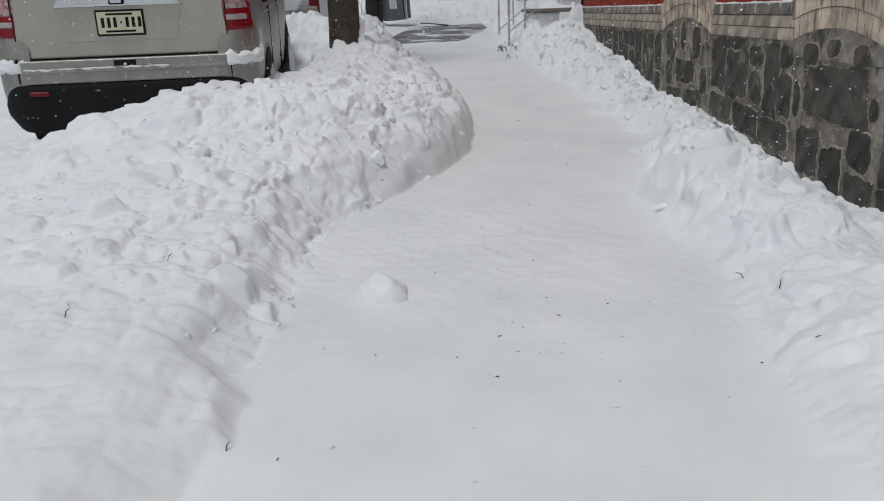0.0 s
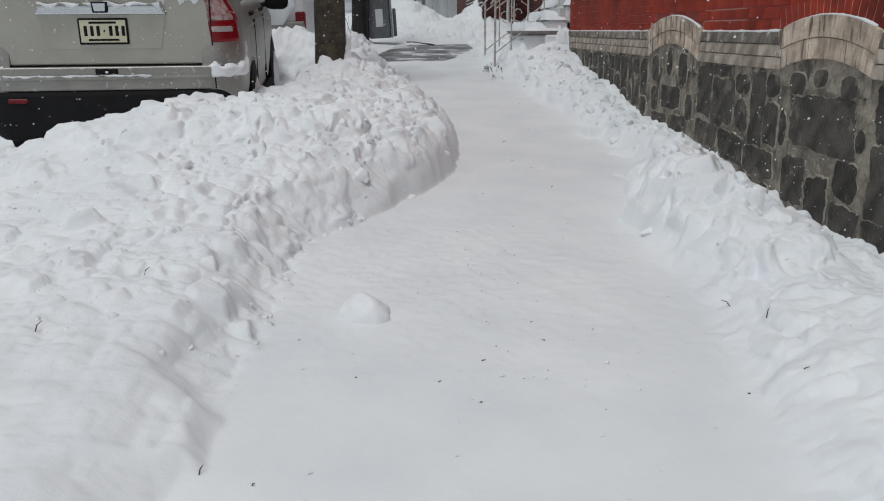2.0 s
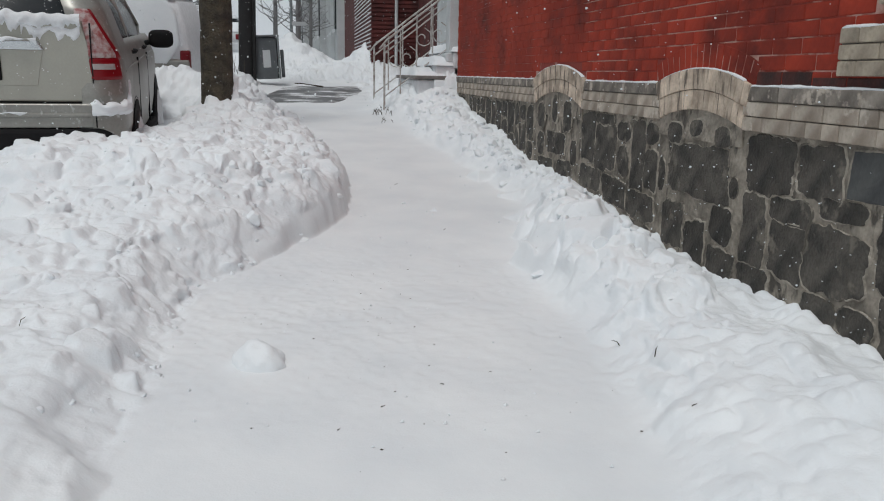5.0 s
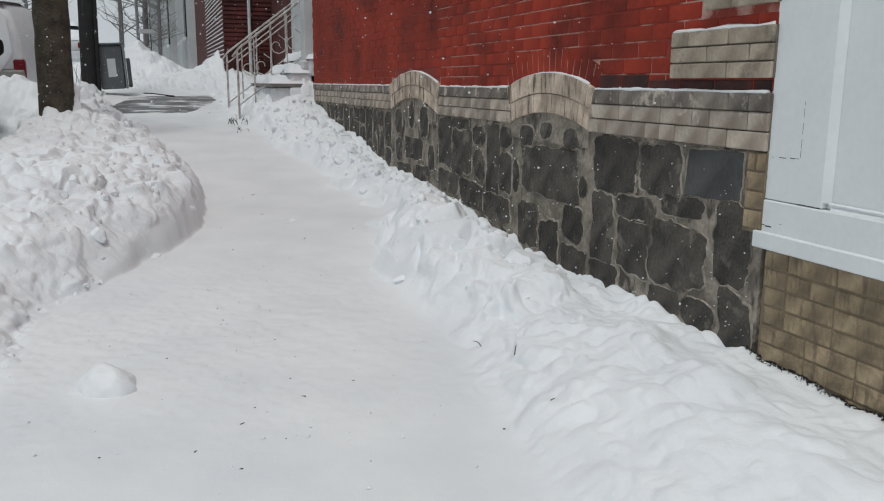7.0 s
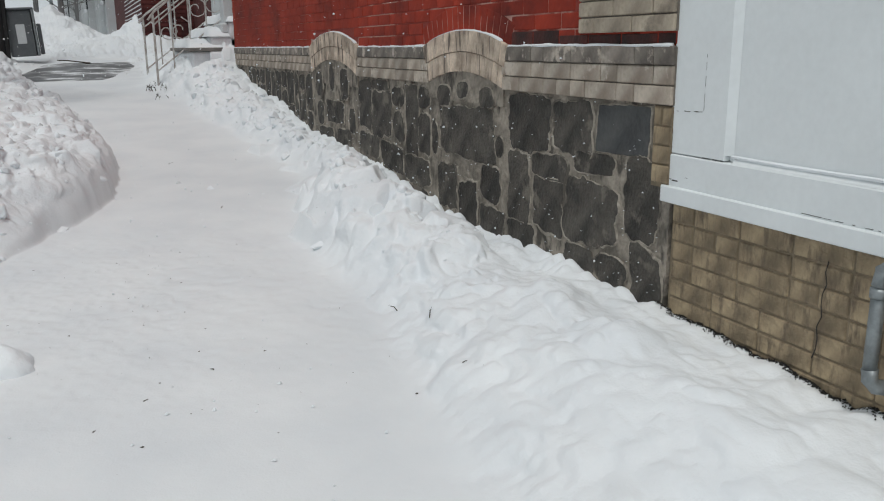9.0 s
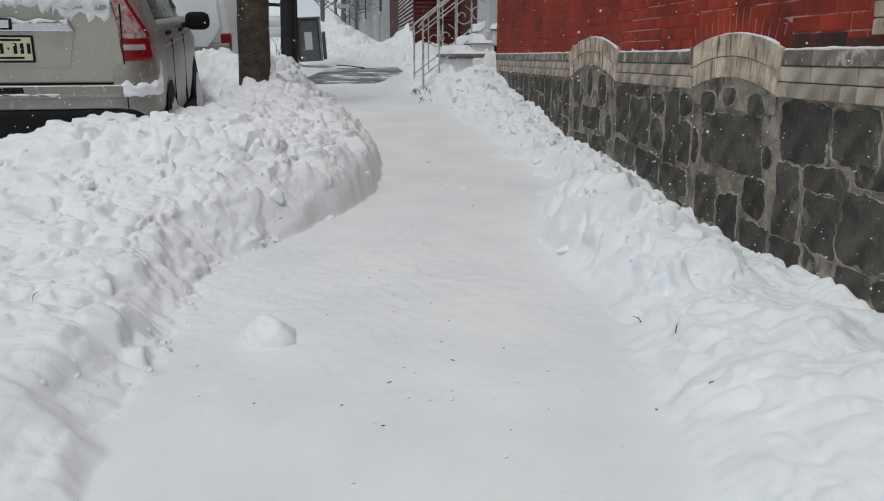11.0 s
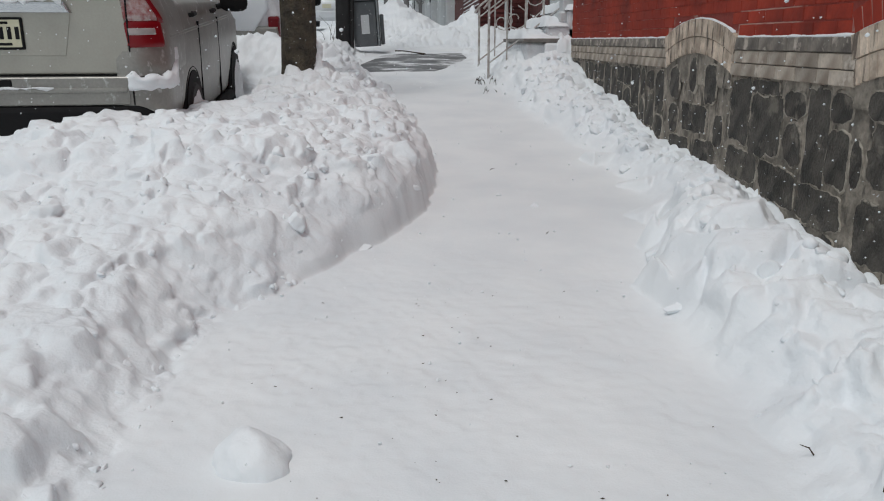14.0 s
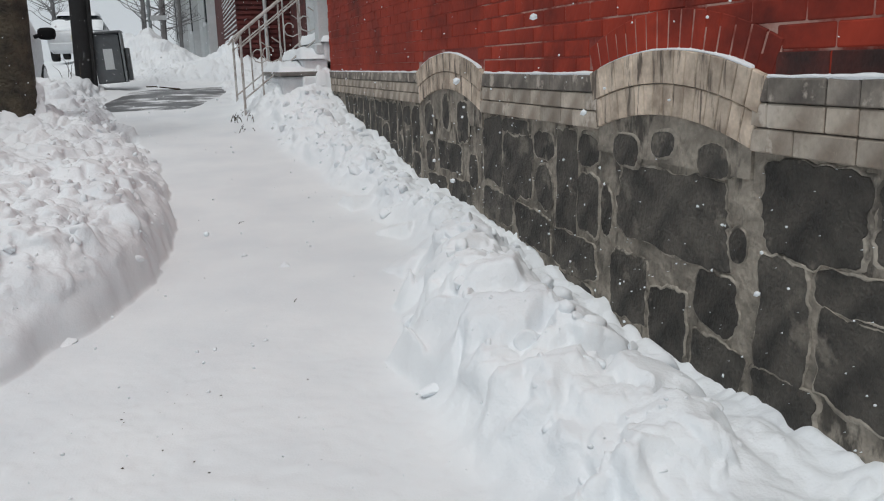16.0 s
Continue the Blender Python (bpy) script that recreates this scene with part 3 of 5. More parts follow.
me.polygons.foreach_set("use_smooth", [True] * len(me.polygons))
tagged(new("snow_rubble", me), "broken lumps of snow strewn over the banks", "snow", kind="stuff")


# ---- the house along the walk ----
FACE = 2.066          # outer face of stone plinth and band
HOUSE_Y0, HOUSE_Y1 = 2.40, 10.40
BAND_Z0, BAND_Z1 = 0.978, 1.172
COURSE = 0.0655
house = thing("house", "corner house of red-painted brick on a dark rubble plinth", "house")
plinth = part("plinth", box(FACE + 0.014, 2.6, HOUSE_Y0, HOUSE_Y1, -0.6, BAND_Z0), MORTAR, house, "rubble plinth with smeared grey mortar")
band = part("string_course", box(FACE + 0.005, 2.6, HOUSE_Y0, HOUSE_Y1, BAND_Z0 + 0.0005, BAND_Z1 - 0.006), BAND_JOINT, house, "weathered buff brick band")
wall_red = part("wall", box(FACE + 0.013, 2.6, HOUSE_Y0, HOUSE_Y1, BAND_Z1 - 0.0055, 6.0), RED_JOINT, house, "red-painted brick wall")
rng = random.Random(3)


def stone_mesh(w, h, depth=0.005, square=False):
    """An irregular rubble stone, its edge ragged where mortar laps over it; face towards -x, centred on its bed."""
    n = 72
    seed = Vector((rng.uniform(-50, 50), rng.uniform(-50, 50), rng.uniform(-50, 50)))
    p = 40 if square else rng.uniform(2.1, 3.0) if max(w, h) < 0.21 else rng.uniform(4.5, 12)
    rough = 0.3 if square else 1.0
    nook = [(su * w / 2 * rng.uniform(0.90, 1.12), sv * h / 2 * rng.uniform(0.90, 1.14)) for su, sv in ((-1, -1), (1, -1), (1, 1), (-1, 1))]
    outline = []
    for k in range(n):
        a = 2 * math.pi * k / n
        c, t = math.cos(a), math.sin(a)
        r = 1 / (abs(c) ** p + abs(t) ** p) ** (1 / p)
        f, g = (c * r + 1) / 2, (t * r + 1) / 2
        u, v = (sum(m * q[i] for m, q in zip(((1 - f) * (1 - g), f * (1 - g), f * g, (1 - f) * g), nook)) for i in (0, 1))
        q = Vector((u, v, 0))
        r = 1 + rough * (0.15 * noise.noise(q * 8 + seed) + 0.13 * noise.noise(q * 22 + seed) + 0.06 * noise.noise(q * 70 + seed))
        outline.append((u * r, v * r))
    bm = bmesh.new()
    back = [bm.verts.new((0.03, u, v)) for u, v in outline]
    rings = [[bm.verts.new((-0.001, u, v)) for u, v in outline]]
    for f in (0.975, 0.7, 0.35):
        rings.append([bm.verts.new((-depth * (0.8 + 0.9 * noise.noise(Vector((u * f * 14, v * f * 14, 1)) + seed)), u * f, v * f)) for u, v in outline])
    mid = bm.verts.new((-depth * 0.8, 0, 0))
    for a, b in zip([back] + rings, rings):
        for k in range(n):
            j = (k + 1) % n
            bm.faces.new((a[k], a[j], b[j], b[k]))
    for k in range(n):
        bm.faces.new((rings[-1][k], rings[-1][(k + 1) % n], mid))
    lip = bmesh.new()
    bands = []
    for k, (u, v) in enumerate(outline):
        size = math.hypot(u, v)
        wide = 0.010 * max(0.12, 0.55 + 1.6 * noise.noise(Vector((u * 6, v * 6, 4)) + seed))
        bands.append([lip.verts.new((x, u * (1 + g * wide / size), v * (1 + g * wide / size))) for g, x in ((-0.3, 0.0015), (0.0, -0.0045), (0.7, -0.004), (1.5, 0.006))])
    for a, b in zip(bands, bands[1:] + bands[:1]):
        for j in range(3):
            lip.faces.new((a[j], b[j], b[j + 1], a[j + 1]))
    return bm, lip


def stone(y0, y1, z0, z1, mat=None, square=False):
    bed, lip = stone_mesh(y1 - y0, z1 - z0, square=square)
    ob = part("stone", bed, mat or STONE, plinth)
    ob.location = (FACE + (0.003 if any(a < (y0 + y1) / 2 < b and z1 > 0.9 for a, b in ((3.6, 4.47), (5.75, 6.9))) else 0.0125), (y0 + y1) / 2, (z0 + z1) / 2)
    part("mortar_lip", lip, MORTAR_LIP, ob, smooth=True)
    return ob


# bay next to the white front
for s in ((3.20, 3.56, 0.715, 0.965), (2.87, 3.16, 0.760, 0.962), (3.36, 3.55, 0.40, 0.69), (3.06, 3.32, 0.62, 0.725), (3.08, 3.31, 0.395, 0.615), (2.69, 3.06, 0.40, 0.655), (2.72, 2.99, 0.685, 0.765), (2.45, 2.65, 0.47, 0.765), (2.62, 2.82, 0.26, 0.385), (2.84, 3.06, 0.25, 0.385), (2.42, 2.60, 0.20, 0.45), (3.30, 3.55, 0.25, 0.39)):
    stone(*s)
stone(2.515, 2.85, 0.785, 0.958, STONE_GREY, True)
# under the near arch
for s in ((3.69, 4.35, 0.62, 0.868), (4.18, 4.35, 0.865, 0.972), (3.97, 4.09, 0.915, 0.998), (3.69, 3.85, 0.885, 0.98), (3.63, 3.84, 0.43, 0.612), (4.12, 4.37, 0.31, 0.555), (3.89, 4.10, 0.25, 0.50), (3.60, 3.85, 0.20, 0.40), (3.60, 3.68, 0.66, 0.76), (4.37, 4.46, 0.60, 0.78)):
    stone(*s)
# between the arches
for s in ((5.48, 5.74, 0.62, 0.955), (5.11, 5.46, 0.60, 0.885), (4.88, 5.08, 0.60, 0.79), (4.66, 4.85, 0.56, 0.94), (4.47, 4.66, 0.57, 0.80), (4.47, 4.65, 0.83, 0.95), (4.92, 5.31, 0.41, 0.575), (5.36, 5.74, 0.45, 0.605), (4.49, 4.88, 0.38, 0.55), (4.88, 5.08, 0.82, 0.93), (5.16, 5.46, 0.905, 0.97), (4.55, 4.95, 0.25, 0.37)):
    stone(*s)
# under the far arch and up to the far corner
for y0, y1, n in ((6.95, 10.35, 15),):
    edges = [y0 + (y1 - y0) * (k + rng.uniform(-0.22, 0.22) * (0 < k < n)) / n for k in range(n + 1)]
    for a, b in zip(edges, edges[1:]):
        z = BAND_Z0 - 0.02
        while z > 0.30 + 0.07 * (a - 4.5):
            h = rng.uniform(0.13, 0.30)
            inset = rng.uniform(0.004, 0.03)
            if rng.random() < 0.88:
                stone(a + inset, b - inset * 0.6, z - h, z - 0.004)
            z -= h + rng.uniform(0.0, 0.03)
for s in ((6.62, 6.80, 0.80, 0.99), (6.30, 6.42, 0.86, 1.05), (5.95, 6.15, 0.80, 1.02), (6.12, 6.55, 0.62, 0.78), (6.64, 6.82, 0.58, 0.76), (5.84, 5.98, 0.56, 0.74), (6.40, 6.80, 0.46, 0.56), (5.95, 6.30, 0.44, 0.58)):
    stone(*s)


def brick_mesh(length, height, depth, mat, bevel=0.004):
    me = finish("brick", box(-depth, 0.02, -length / 2, length / 2, -height / 2, height / 2, bevel), mat)
    return me


def brick_rows(parent, mat, x, y0, y1, z0, rows, depth, length=0.207, joint=0.005, course=COURSE, skip=(), limit=99.0, stack=0.5, mixed=0.0, tall=999):
    """Courses of bricks as parts of parent, up to y = limit; returns those past it for one joined mesh."""
    rest = []
    data = {}
    for r in range(rows):
        y = y0 - (length * stack if r % 2 else 0)
        z = z0 + course * (r + 0.5)
        while y < y1:
            unit = length * (0.5 if mixed and rng.random() < mixed else 1.0)
            a, b = max(y, y0) + joint / 2, min(y + unit, y1) - joint / 2
            y += unit
            if b - a < 0.03 or any(s0 < (a + b) / 2 < s1 and t0 < z < t1 for s0, s1, t0, t1 in skip):
                continue
            wide = round(b - a, 3)
            if (a + b) / 2 > limit or r >= tall:
                rest.append((a, b, z))
                continue
            if wide not in data:
                data[wide] = brick_mesh(wide, course - joint, depth, mat)
            ob = new("brick", data[wide])
            ob.parent = parent
            ob.location = (x + rng.uniform(-0.001, 0.0015), (a + b) / 2, z)
    return rest


def voussoirs(parent, mat, y0, y1, base, rise, inner, thick, count, depth, x, gap=0.004):
    """A ring of radial bricks over a flat arc from y0 to y1; inner: height of the ring's lower edge above the arc."""
    half = (y1 - y0) / 2
    radius = (half * half + rise * rise) / (2 * rise)
    cy, cz = (y0 + y1) / 2, base + rise - radius
    span = math.asin(half / radius)
    for k in range(count):
        a0 = -span + 2 * span * k / count
        a1 = -span + 2 * span * (k + 1) / count
        g = gap / radius / 2
        r0, r1 = radius + inner, radius + inner + thick
        quad = [(cy + r * math.sin(a), cz + r * math.cos(a)) for r, a in ((r0, a0 + g), (r0, a1 - g), (r1, a1 - g), (r1, a0 + g))]
        part("brick", prism(quad, depth + 0.02, "x", x - depth, bevel=0.003, seg=1), mat, parent)


def arch_fill(y0, y1, base, rise, thick, x, mat, name, low):
    """Solid core behind a ring, from the height low up to the ring's top."""
    half = (y1 - y0) / 2
    radius = (half * half + rise * rise) / (2 * rise)
    cy, cz = (y0 + y1) / 2, base + rise - radius
    span = math.asin(half / radius)
    top = [(cy + (radius + thick) * math.sin(a), cz + (radius + thick) * math.cos(a)) for a in (-span + 2 * span * k / 16 for k in range(17))]
    return part(name, prism([(top[0][0], low)] + top + [(top[-1][0], low)], 0.3, "x", x), mat, house)


ARCHES = ((3.60, 4.47, 0.985, 0.066, 16), (5.75, 6.90, 0.985, 0.098, 18))
red_skip = [(a - 0.02, b + 0.02, 1.0, base + rise + 0.23) for a, b, base, rise, _ in ARCHES]
for a, b, base, rise, count in ARCHES:
    # mortared infill under the ring, then the ring's core and its two rows of bricks
    half = (b - a) / 2
    radius = (half * half + rise * rise) / (2 * rise)
    arc = [((a + b) / 2 + radius * math.sin(t), base + rise - radius + radius * math.cos(t)) for t in (math.asin(half / radius) * (k / 8 - 1) for k in range(17))]
    part("arch_infill", prism([(a, 0.9)] + arc + [(b, 0.9)], 0.2, "x", FACE + 0.0035), MORTAR, house)
    ring = arch_fill(a, b, base, rise, 0.196, FACE + 0.0045, BAND_JOINT, "arch", base + 0.002)
    ring["label"] = "flat arch of buff bricks, water-streaked"
    voussoirs(ring, ARCH, a, b, base, rise, 0.0, 0.096, count, 0.017, FACE + 0.010)
    voussoirs(ring, ARCH, a, b, base, rise, 0.099, 0.100, count, 0.021, FACE + 0.010)
arch_fill(3.55, 4.52, 0.985 + 0.19, 0.10, 0.095, FACE + 0.0085, RED_LIME, "arch_joint", 1.19)
voussoirs(wall_red, RED, 3.54, 4.53, 0.985 + 0.19, 0.10, -0.035, 0.132, 16, 0.005, FACE + 0.011, gap=0.007)

for a, b in ((HOUSE_Y0, ARCHES[0][0]), (ARCHES[0][1], ARCHES[1][0]), (ARCHES[1][1], HOUSE_Y1)):
    brick_rows(band, BAND_PALE, FACE + 0.005, a, b, BAND_Z0 - 0.001, 2, 0.012, joint=0.004, mixed=0.35)
    brick_rows(band, BAND, FACE + 0.005, a, b, BAND_Z0 - 0.001 + 2 * COURSE, 1, 0.015, joint=0.004, mixed=0.2)
quoin_skip = [(2.3, 2.97, 1.217, 1.395), (2.3, 2.785, 1.455, 1.87)]
rest = brick_rows(wall_red, RED, FACE + 0.011, HOUSE_Y0, HOUSE_Y1, BAND_Z1, 73, 0.0025, joint=0.0055, skip=red_skip + quoin_skip, limit=5.8, tall=14)
bm = bmesh.new()
for a, b, z in rest:
    vs = [bm.verts.new((x, y, h)) for x in (FACE + 0.0095, FACE + 0.017) for y in (a, b) for h in (z - COURSE / 2 + 0.0015, z + COURSE / 2 - 0.0015)]
    for q in ((0, 1, 3, 2), (0, 4, 5, 1), (2, 3, 7, 6), (0, 2, 6, 4), (1, 5, 7, 3)):
        bm.faces.new([vs[k] for k in q])
tagged(part("brickwork", bm, RED, wall_red, "red-painted brickwork"), kind="stuff")

for a, b, top in ((3.345, 3.530, 1.234), (3.135, 3.338, 1.234), (2.925, 3.128, 1.213), (2.715, 2.918, 1.213), (2.505, 2.708, 1.213), (2.41, 2.498, 1.213)):
    part("brick", box(FACE + 0.0065, FACE + 0.03, a, b, BAND_Z1 + 0.006, top, 0.002), SOOT, wall_red, "brick darkened by soot")

fleck_rng = random.Random(31)
bm = bmesh.new()
for _ in range(420):
    y = 2.45 + 7.5 * fleck_rng.random() ** 1.4
    low = float(curve(y, WALL_Y, WALL_Z))
    z = low + (1.15 - low) * fleck_rng.random() ** 1.3
    r = 0.0013 + 0.006 * fleck_rng.random() ** 6
    c = Vector((FACE + 0.006, y, z))
    v = [bm.verts.new(c + Vector((-0.004 if k == 6 else 0.004, (0 if k == 6 else r * fleck_rng.uniform(0.5, 1.5)) * math.cos(k * 1.047), (0 if k == 6 else r * fleck_rng.uniform(0.5, 1.6)) * math.sin(k * 1.047)))) for k in range(7)]
    for k in range(6):
        bm.faces.new((v[k], v[(k + 1) % 6], v[6]))
tagged(part("wall_flecks", bm, SNOW), "flecks of wind-blown snow stuck to the stone wall", "snow", kind="stuff")

# buff quoins beside the white front
for y1, z0, rows in ((2.97, 1.217, 3), (2.785, 1.458, 7)):
    course = 0.0585
    quoin = part("quoin", box(FACE + 0.002, 2.3, HOUSE_Y0 + 0.002, y1 - 0.004, z0 + 0.003, z0 + course * rows - 0.003), BAND_JOINT, house, "buff brick quoin block")
    brick_rows(quoin, QUOIN, FACE + 0.002, HOUSE_Y0 + 0.002, y1, z0, rows, 0.012, length=0.23, course=course)
corner = part("corner_brickwork", box(FACE + 0.004, 2.3, HOUSE_Y0 + 0.001, 2.495, 0.70, BAND_Z0 - 0.004), TAN_JOINT, house)
brick_rows(corner, TAN, FACE + 0.004, HOUSE_Y0 + 0.003, 2.493, 0.712, 4, 0.006, length=0.09, mixed=0.3)


def snow_ridge(name, x0, x1, path, height, label, seed, parent=None, step=0.03):
    """Snow lying on a ledge: path is a function from y to ledge height, along given y."""
    bm = bmesh.new()
    rows = []
    for y in path[1]:
        z = path[0](y)
        h = height * (1 + 0.55 * noise.noise(Vector((y * 7, seed, 0))) + 0.3 * noise.noise(Vector((y * 25, seed, 3))))
        f = x0 + 0.006 * noise.noise(Vector((y * 9, seed, 7)))
        rows.append([bm.verts.new(p) for p in ((f + 0.004, y, z - 0.002), (f, y, z + h * 0.45), (f + 0.010, y, z + h), (x1, y, z + h * 1.35), (x1 + 0.004, y, z - 0.002))])
    for a, b in zip(rows, rows[1:]):
        for k in range(4):
            bm.faces.new((a[k], a[k + 1], b[k + 1], b[k]))
    bm.faces.new(rows[0])
    bm.faces.new(rows[-1])
    ob = part(name, bm, SNOW, parent, "" if parent is not None else label, smooth=True)
    if parent is None:
        tagged(ob, label, "snow")
    return ob


def span_y(a, b, step=0.03):
    n = max(2, int((b - a) / step))
    return [a + (b - a) * k / n for k in range(n + 1)]


def arc_top(a, b, base, rise, thick):
    half = (b - a) / 2
    radius = (half * half + rise * rise) / (2 * rise)
    return lambda y: base + rise - radius + math.sqrt(max((radius + thick) ** 2 - (y - (a + b) / 2) ** 2, 0))


for a, b in ((2.42, 3.60), (4.48, 5.75), (6.90, 10.40)):
    snow_ridge("ledge_snow", FACE - 0.008, FACE + 0.010, (lambda y: BAND_Z1 - 0.001, span_y(a, b)), 0.008, "thin ridge of snow on the brick band", a)
for a, b, base, rise, _ in ARCHES:
    snow_ridge("arch_snow", FACE - 0.008, FACE + 0.010, (arc_top(a, b, base, rise, 0.1985), span_y(a + 0.01, b - 0.01)), 0.006, "thin ridge of snow on the brick arch", a)
snow_ridge("quoin_snow", FACE - 0.008, FACE + 0.010, (lambda y: 1.388, span_y(2.42, 2.96)), 0.010, "thin ridge of snow on a quoin", 5.0)

part("core", box(2.6, 9.0, -2.0, HOUSE_Y1, -0.6, 6.0), RED, house)
part("roof", box(2.0, 9.1, -2.05, HOUSE_Y1 + 0.05, 6.002, 6.25, 0.03), SNOW, house, "snow-covered flat roof")
part("upper_wall", box(2.09, 2.598, -2.0, 2.398, 3.22, 5.998), RED, house, "red-painted brick wall over the shop front")

# white timber front with its recessed panel, on buff brickwork
front = thing("shop_front", "white-painted timber front with a recessed panel, paint cracking", "shop front")
PX = 2.076
stile = part("stile", box(PX, 2.14, 2.152, 2.412, 0.822, 3.2, 0.003), WHITE, front)
rail = part("bottom_rail", box(PX - 0.004, 2.14, -2.0, 2.424, 0.674, 0.8195, 0.004), WHITE, front)
part("drip_board", box(PX - 0.018, 2.14, -2.0, 2.430, 0.655, 0.712, 0.004), WHITE, front)
part("panel", box(PX + 0.022, 2.14, -2.0, 2.150, 0.822, 3.2), WHITE, front)
part("bead", prism([(PX + 0.002, 0.820), (PX + 0.021, 0.820), (PX + 0.021, 0.842)], 4.12, "y", -2.0), WHITE, front)
part("bead", prism([(PX + 0.002, 2.1515), (PX + 0.021, 2.1515), (PX + 0.021, 2.132)], 2.36, "z", 0.84), WHITE, front)
part("snow_line", tube([(PX + 0.012, y, 0.838 + 0.002 * math.sin(y * 9)) for y in span_y(0.4, 2.13, 0.1)], 0.006, 6), SNOW, front, "snow caught on the moulding")
crack_rng = random.Random(9)
for y0, z0, y1, z1, x in ((2.257, 0.972, 2.257, 1.145, PX), (2.262, 0.967, 2.385, 0.962, PX), (2.402, 0.83, 2.400, 0.90, PX), (2.25, 0.8225, 2.16, 0.8225, PX), (2.145, 0.86, 2.145, 1.13, PX + 0.022), (1.83, 0.718, 1.58, 0.716, PX - 0.004), (2.401, 1.09, 2.401, 1.13, PX), (2.32, 0.748, 2.31, 0.748, PX - 0.004), (2.40, 0.735, 2.34, 0.728, PX - 0.004)):
    long = math.hypot(y1 - y0, z1 - z0)
    t = 0.0
    while t < long:
        d = crack_rng.uniform(0.008, 0.035)
        f0, f1 = t / long, min(1.0, (t + d) / long)
        w = crack_rng.uniform(0.0003, 0.0008)
        ya, yb = sorted((y0 + (y1 - y0) * f0, y0 + (y1 - y0) * f1))
        za, zb = sorted((z0 + (z1 - z0) * f0, z0 + (z1 - z0) * f1))
        part("paint_crack", box(x - 0.0008, x + 0.002, ya - w, yb + w, za - w, zb + w), CRACK, front)
        t += d + crack_rng.uniform(0.0, 0.035)
base_wall = part("brick_base", box(PX + 0.014, 2.20, -2.0, 2.392, -0.5, 0.654), TAN_JOINT, front, "buff brick base, damp and dirty near the snow")
brick_rows(base_wall, TAN, PX + 0.0135, 0.2, 2.390, 0.654 - 11 * COURSE, 11, 0.0045, length=0.208, joint=0.006, mixed=0.25)
part("wall_crack", tube([(PX + 0.0085, 1.735 + 0.006 * math.sin(k * 2.3) + 0.002 * k, 0.60 - 0.032 * k) for k in range(10)], 0.0018, 5), CRACK, base_wall, "thin dark crack")
dirt_rng = random.Random(5)
bm = bmesh.new()
for _ in range(2200):
    y = dirt_rng.uniform(0.8, 2.5)
    s = dirt_rng.uniform(0.002, 0.0055)
    x = PX + 0.010 - abs(dirt_rng.gauss(0, 0.011))
    c = Vector((x, y, ground_at(x, y) + s * 0.4))
    v = [bm.verts.new(c + Vector((dirt_rng.uniform(0.5, 1) * dx, dirt_rng.uniform(0.5, 1) * dy, dirt_rng.uniform(0.4, 1) * dz)) * s) for dx, dy, dz in ((1, 0, -0.4), (0, 1, -0.4), (-1, 0, -0.4), (0, -1, -0.4), (0, 0, 1))]
    for a, e in ((0, 1), (1, 2), (2, 3), (3, 0)):
        bm.faces.new((v[a], v[e], v[4]))
tagged(part("grit", bm, GRIT), "dark grit and debris along the foot of the wall", "grit", kind="stuff")

pipe = thing("gas_pipe", "short galvanised pipe with an elbow against the brick base", "pipe")
part("riser", tube([(2.035, 1.535, 0.36), (2.035, 1.535, 0.60)], 0.018, 14), PIPE, pipe, smooth=True)
part("coupling", tube([(2.035, 1.535, 0.56), (2.035, 1.535, 0.585)], 0.022, 14), PIPE, pipe, smooth=True)
part("elbow", tube([(2.035, 1.535, 0.37), (2.036, 1.532, 0.342), (2.045, 1.52, 0.326), (2.075, 1.505, 0.322)], 0.021, 14), PIPE, pipe, smooth=True)
part("bend", tube([(2.035, 1.535, 0.59), (2.037, 1.531, 0.63), (2.05, 1.515, 0.645), (2.09, 1.495, 0.648)], 0.021, 14), PIPE, pipe, smooth=True)


# ---- parked cars ----
def loft(stations, name, mat, parent, label="", shade=True):
    """Skin over sections; each is (y, [(half width, z), ...]), mirrored to both sides."""
    bm = bmesh.new()
    rings = []
    for y, half in stations:
        pts = [(-w, z) for w, z in half] + [(w, z) for w, z in reversed(half) if w > 0]
        rings.append([bm.verts.new((x, y, z)) for x, z in pts])
    n = len(rings[0])
    for a, b in zip(rings, rings[1:]):
        for k in range(n):
            bm.faces.new((a[k], a[(k + 1) % n], b[(k + 1) % n], b[k]))
    bm.faces.new(rings[0])
    bm.faces.new(rings[-1])
    return part(name, bm, mat, parent, label, smooth=shade)


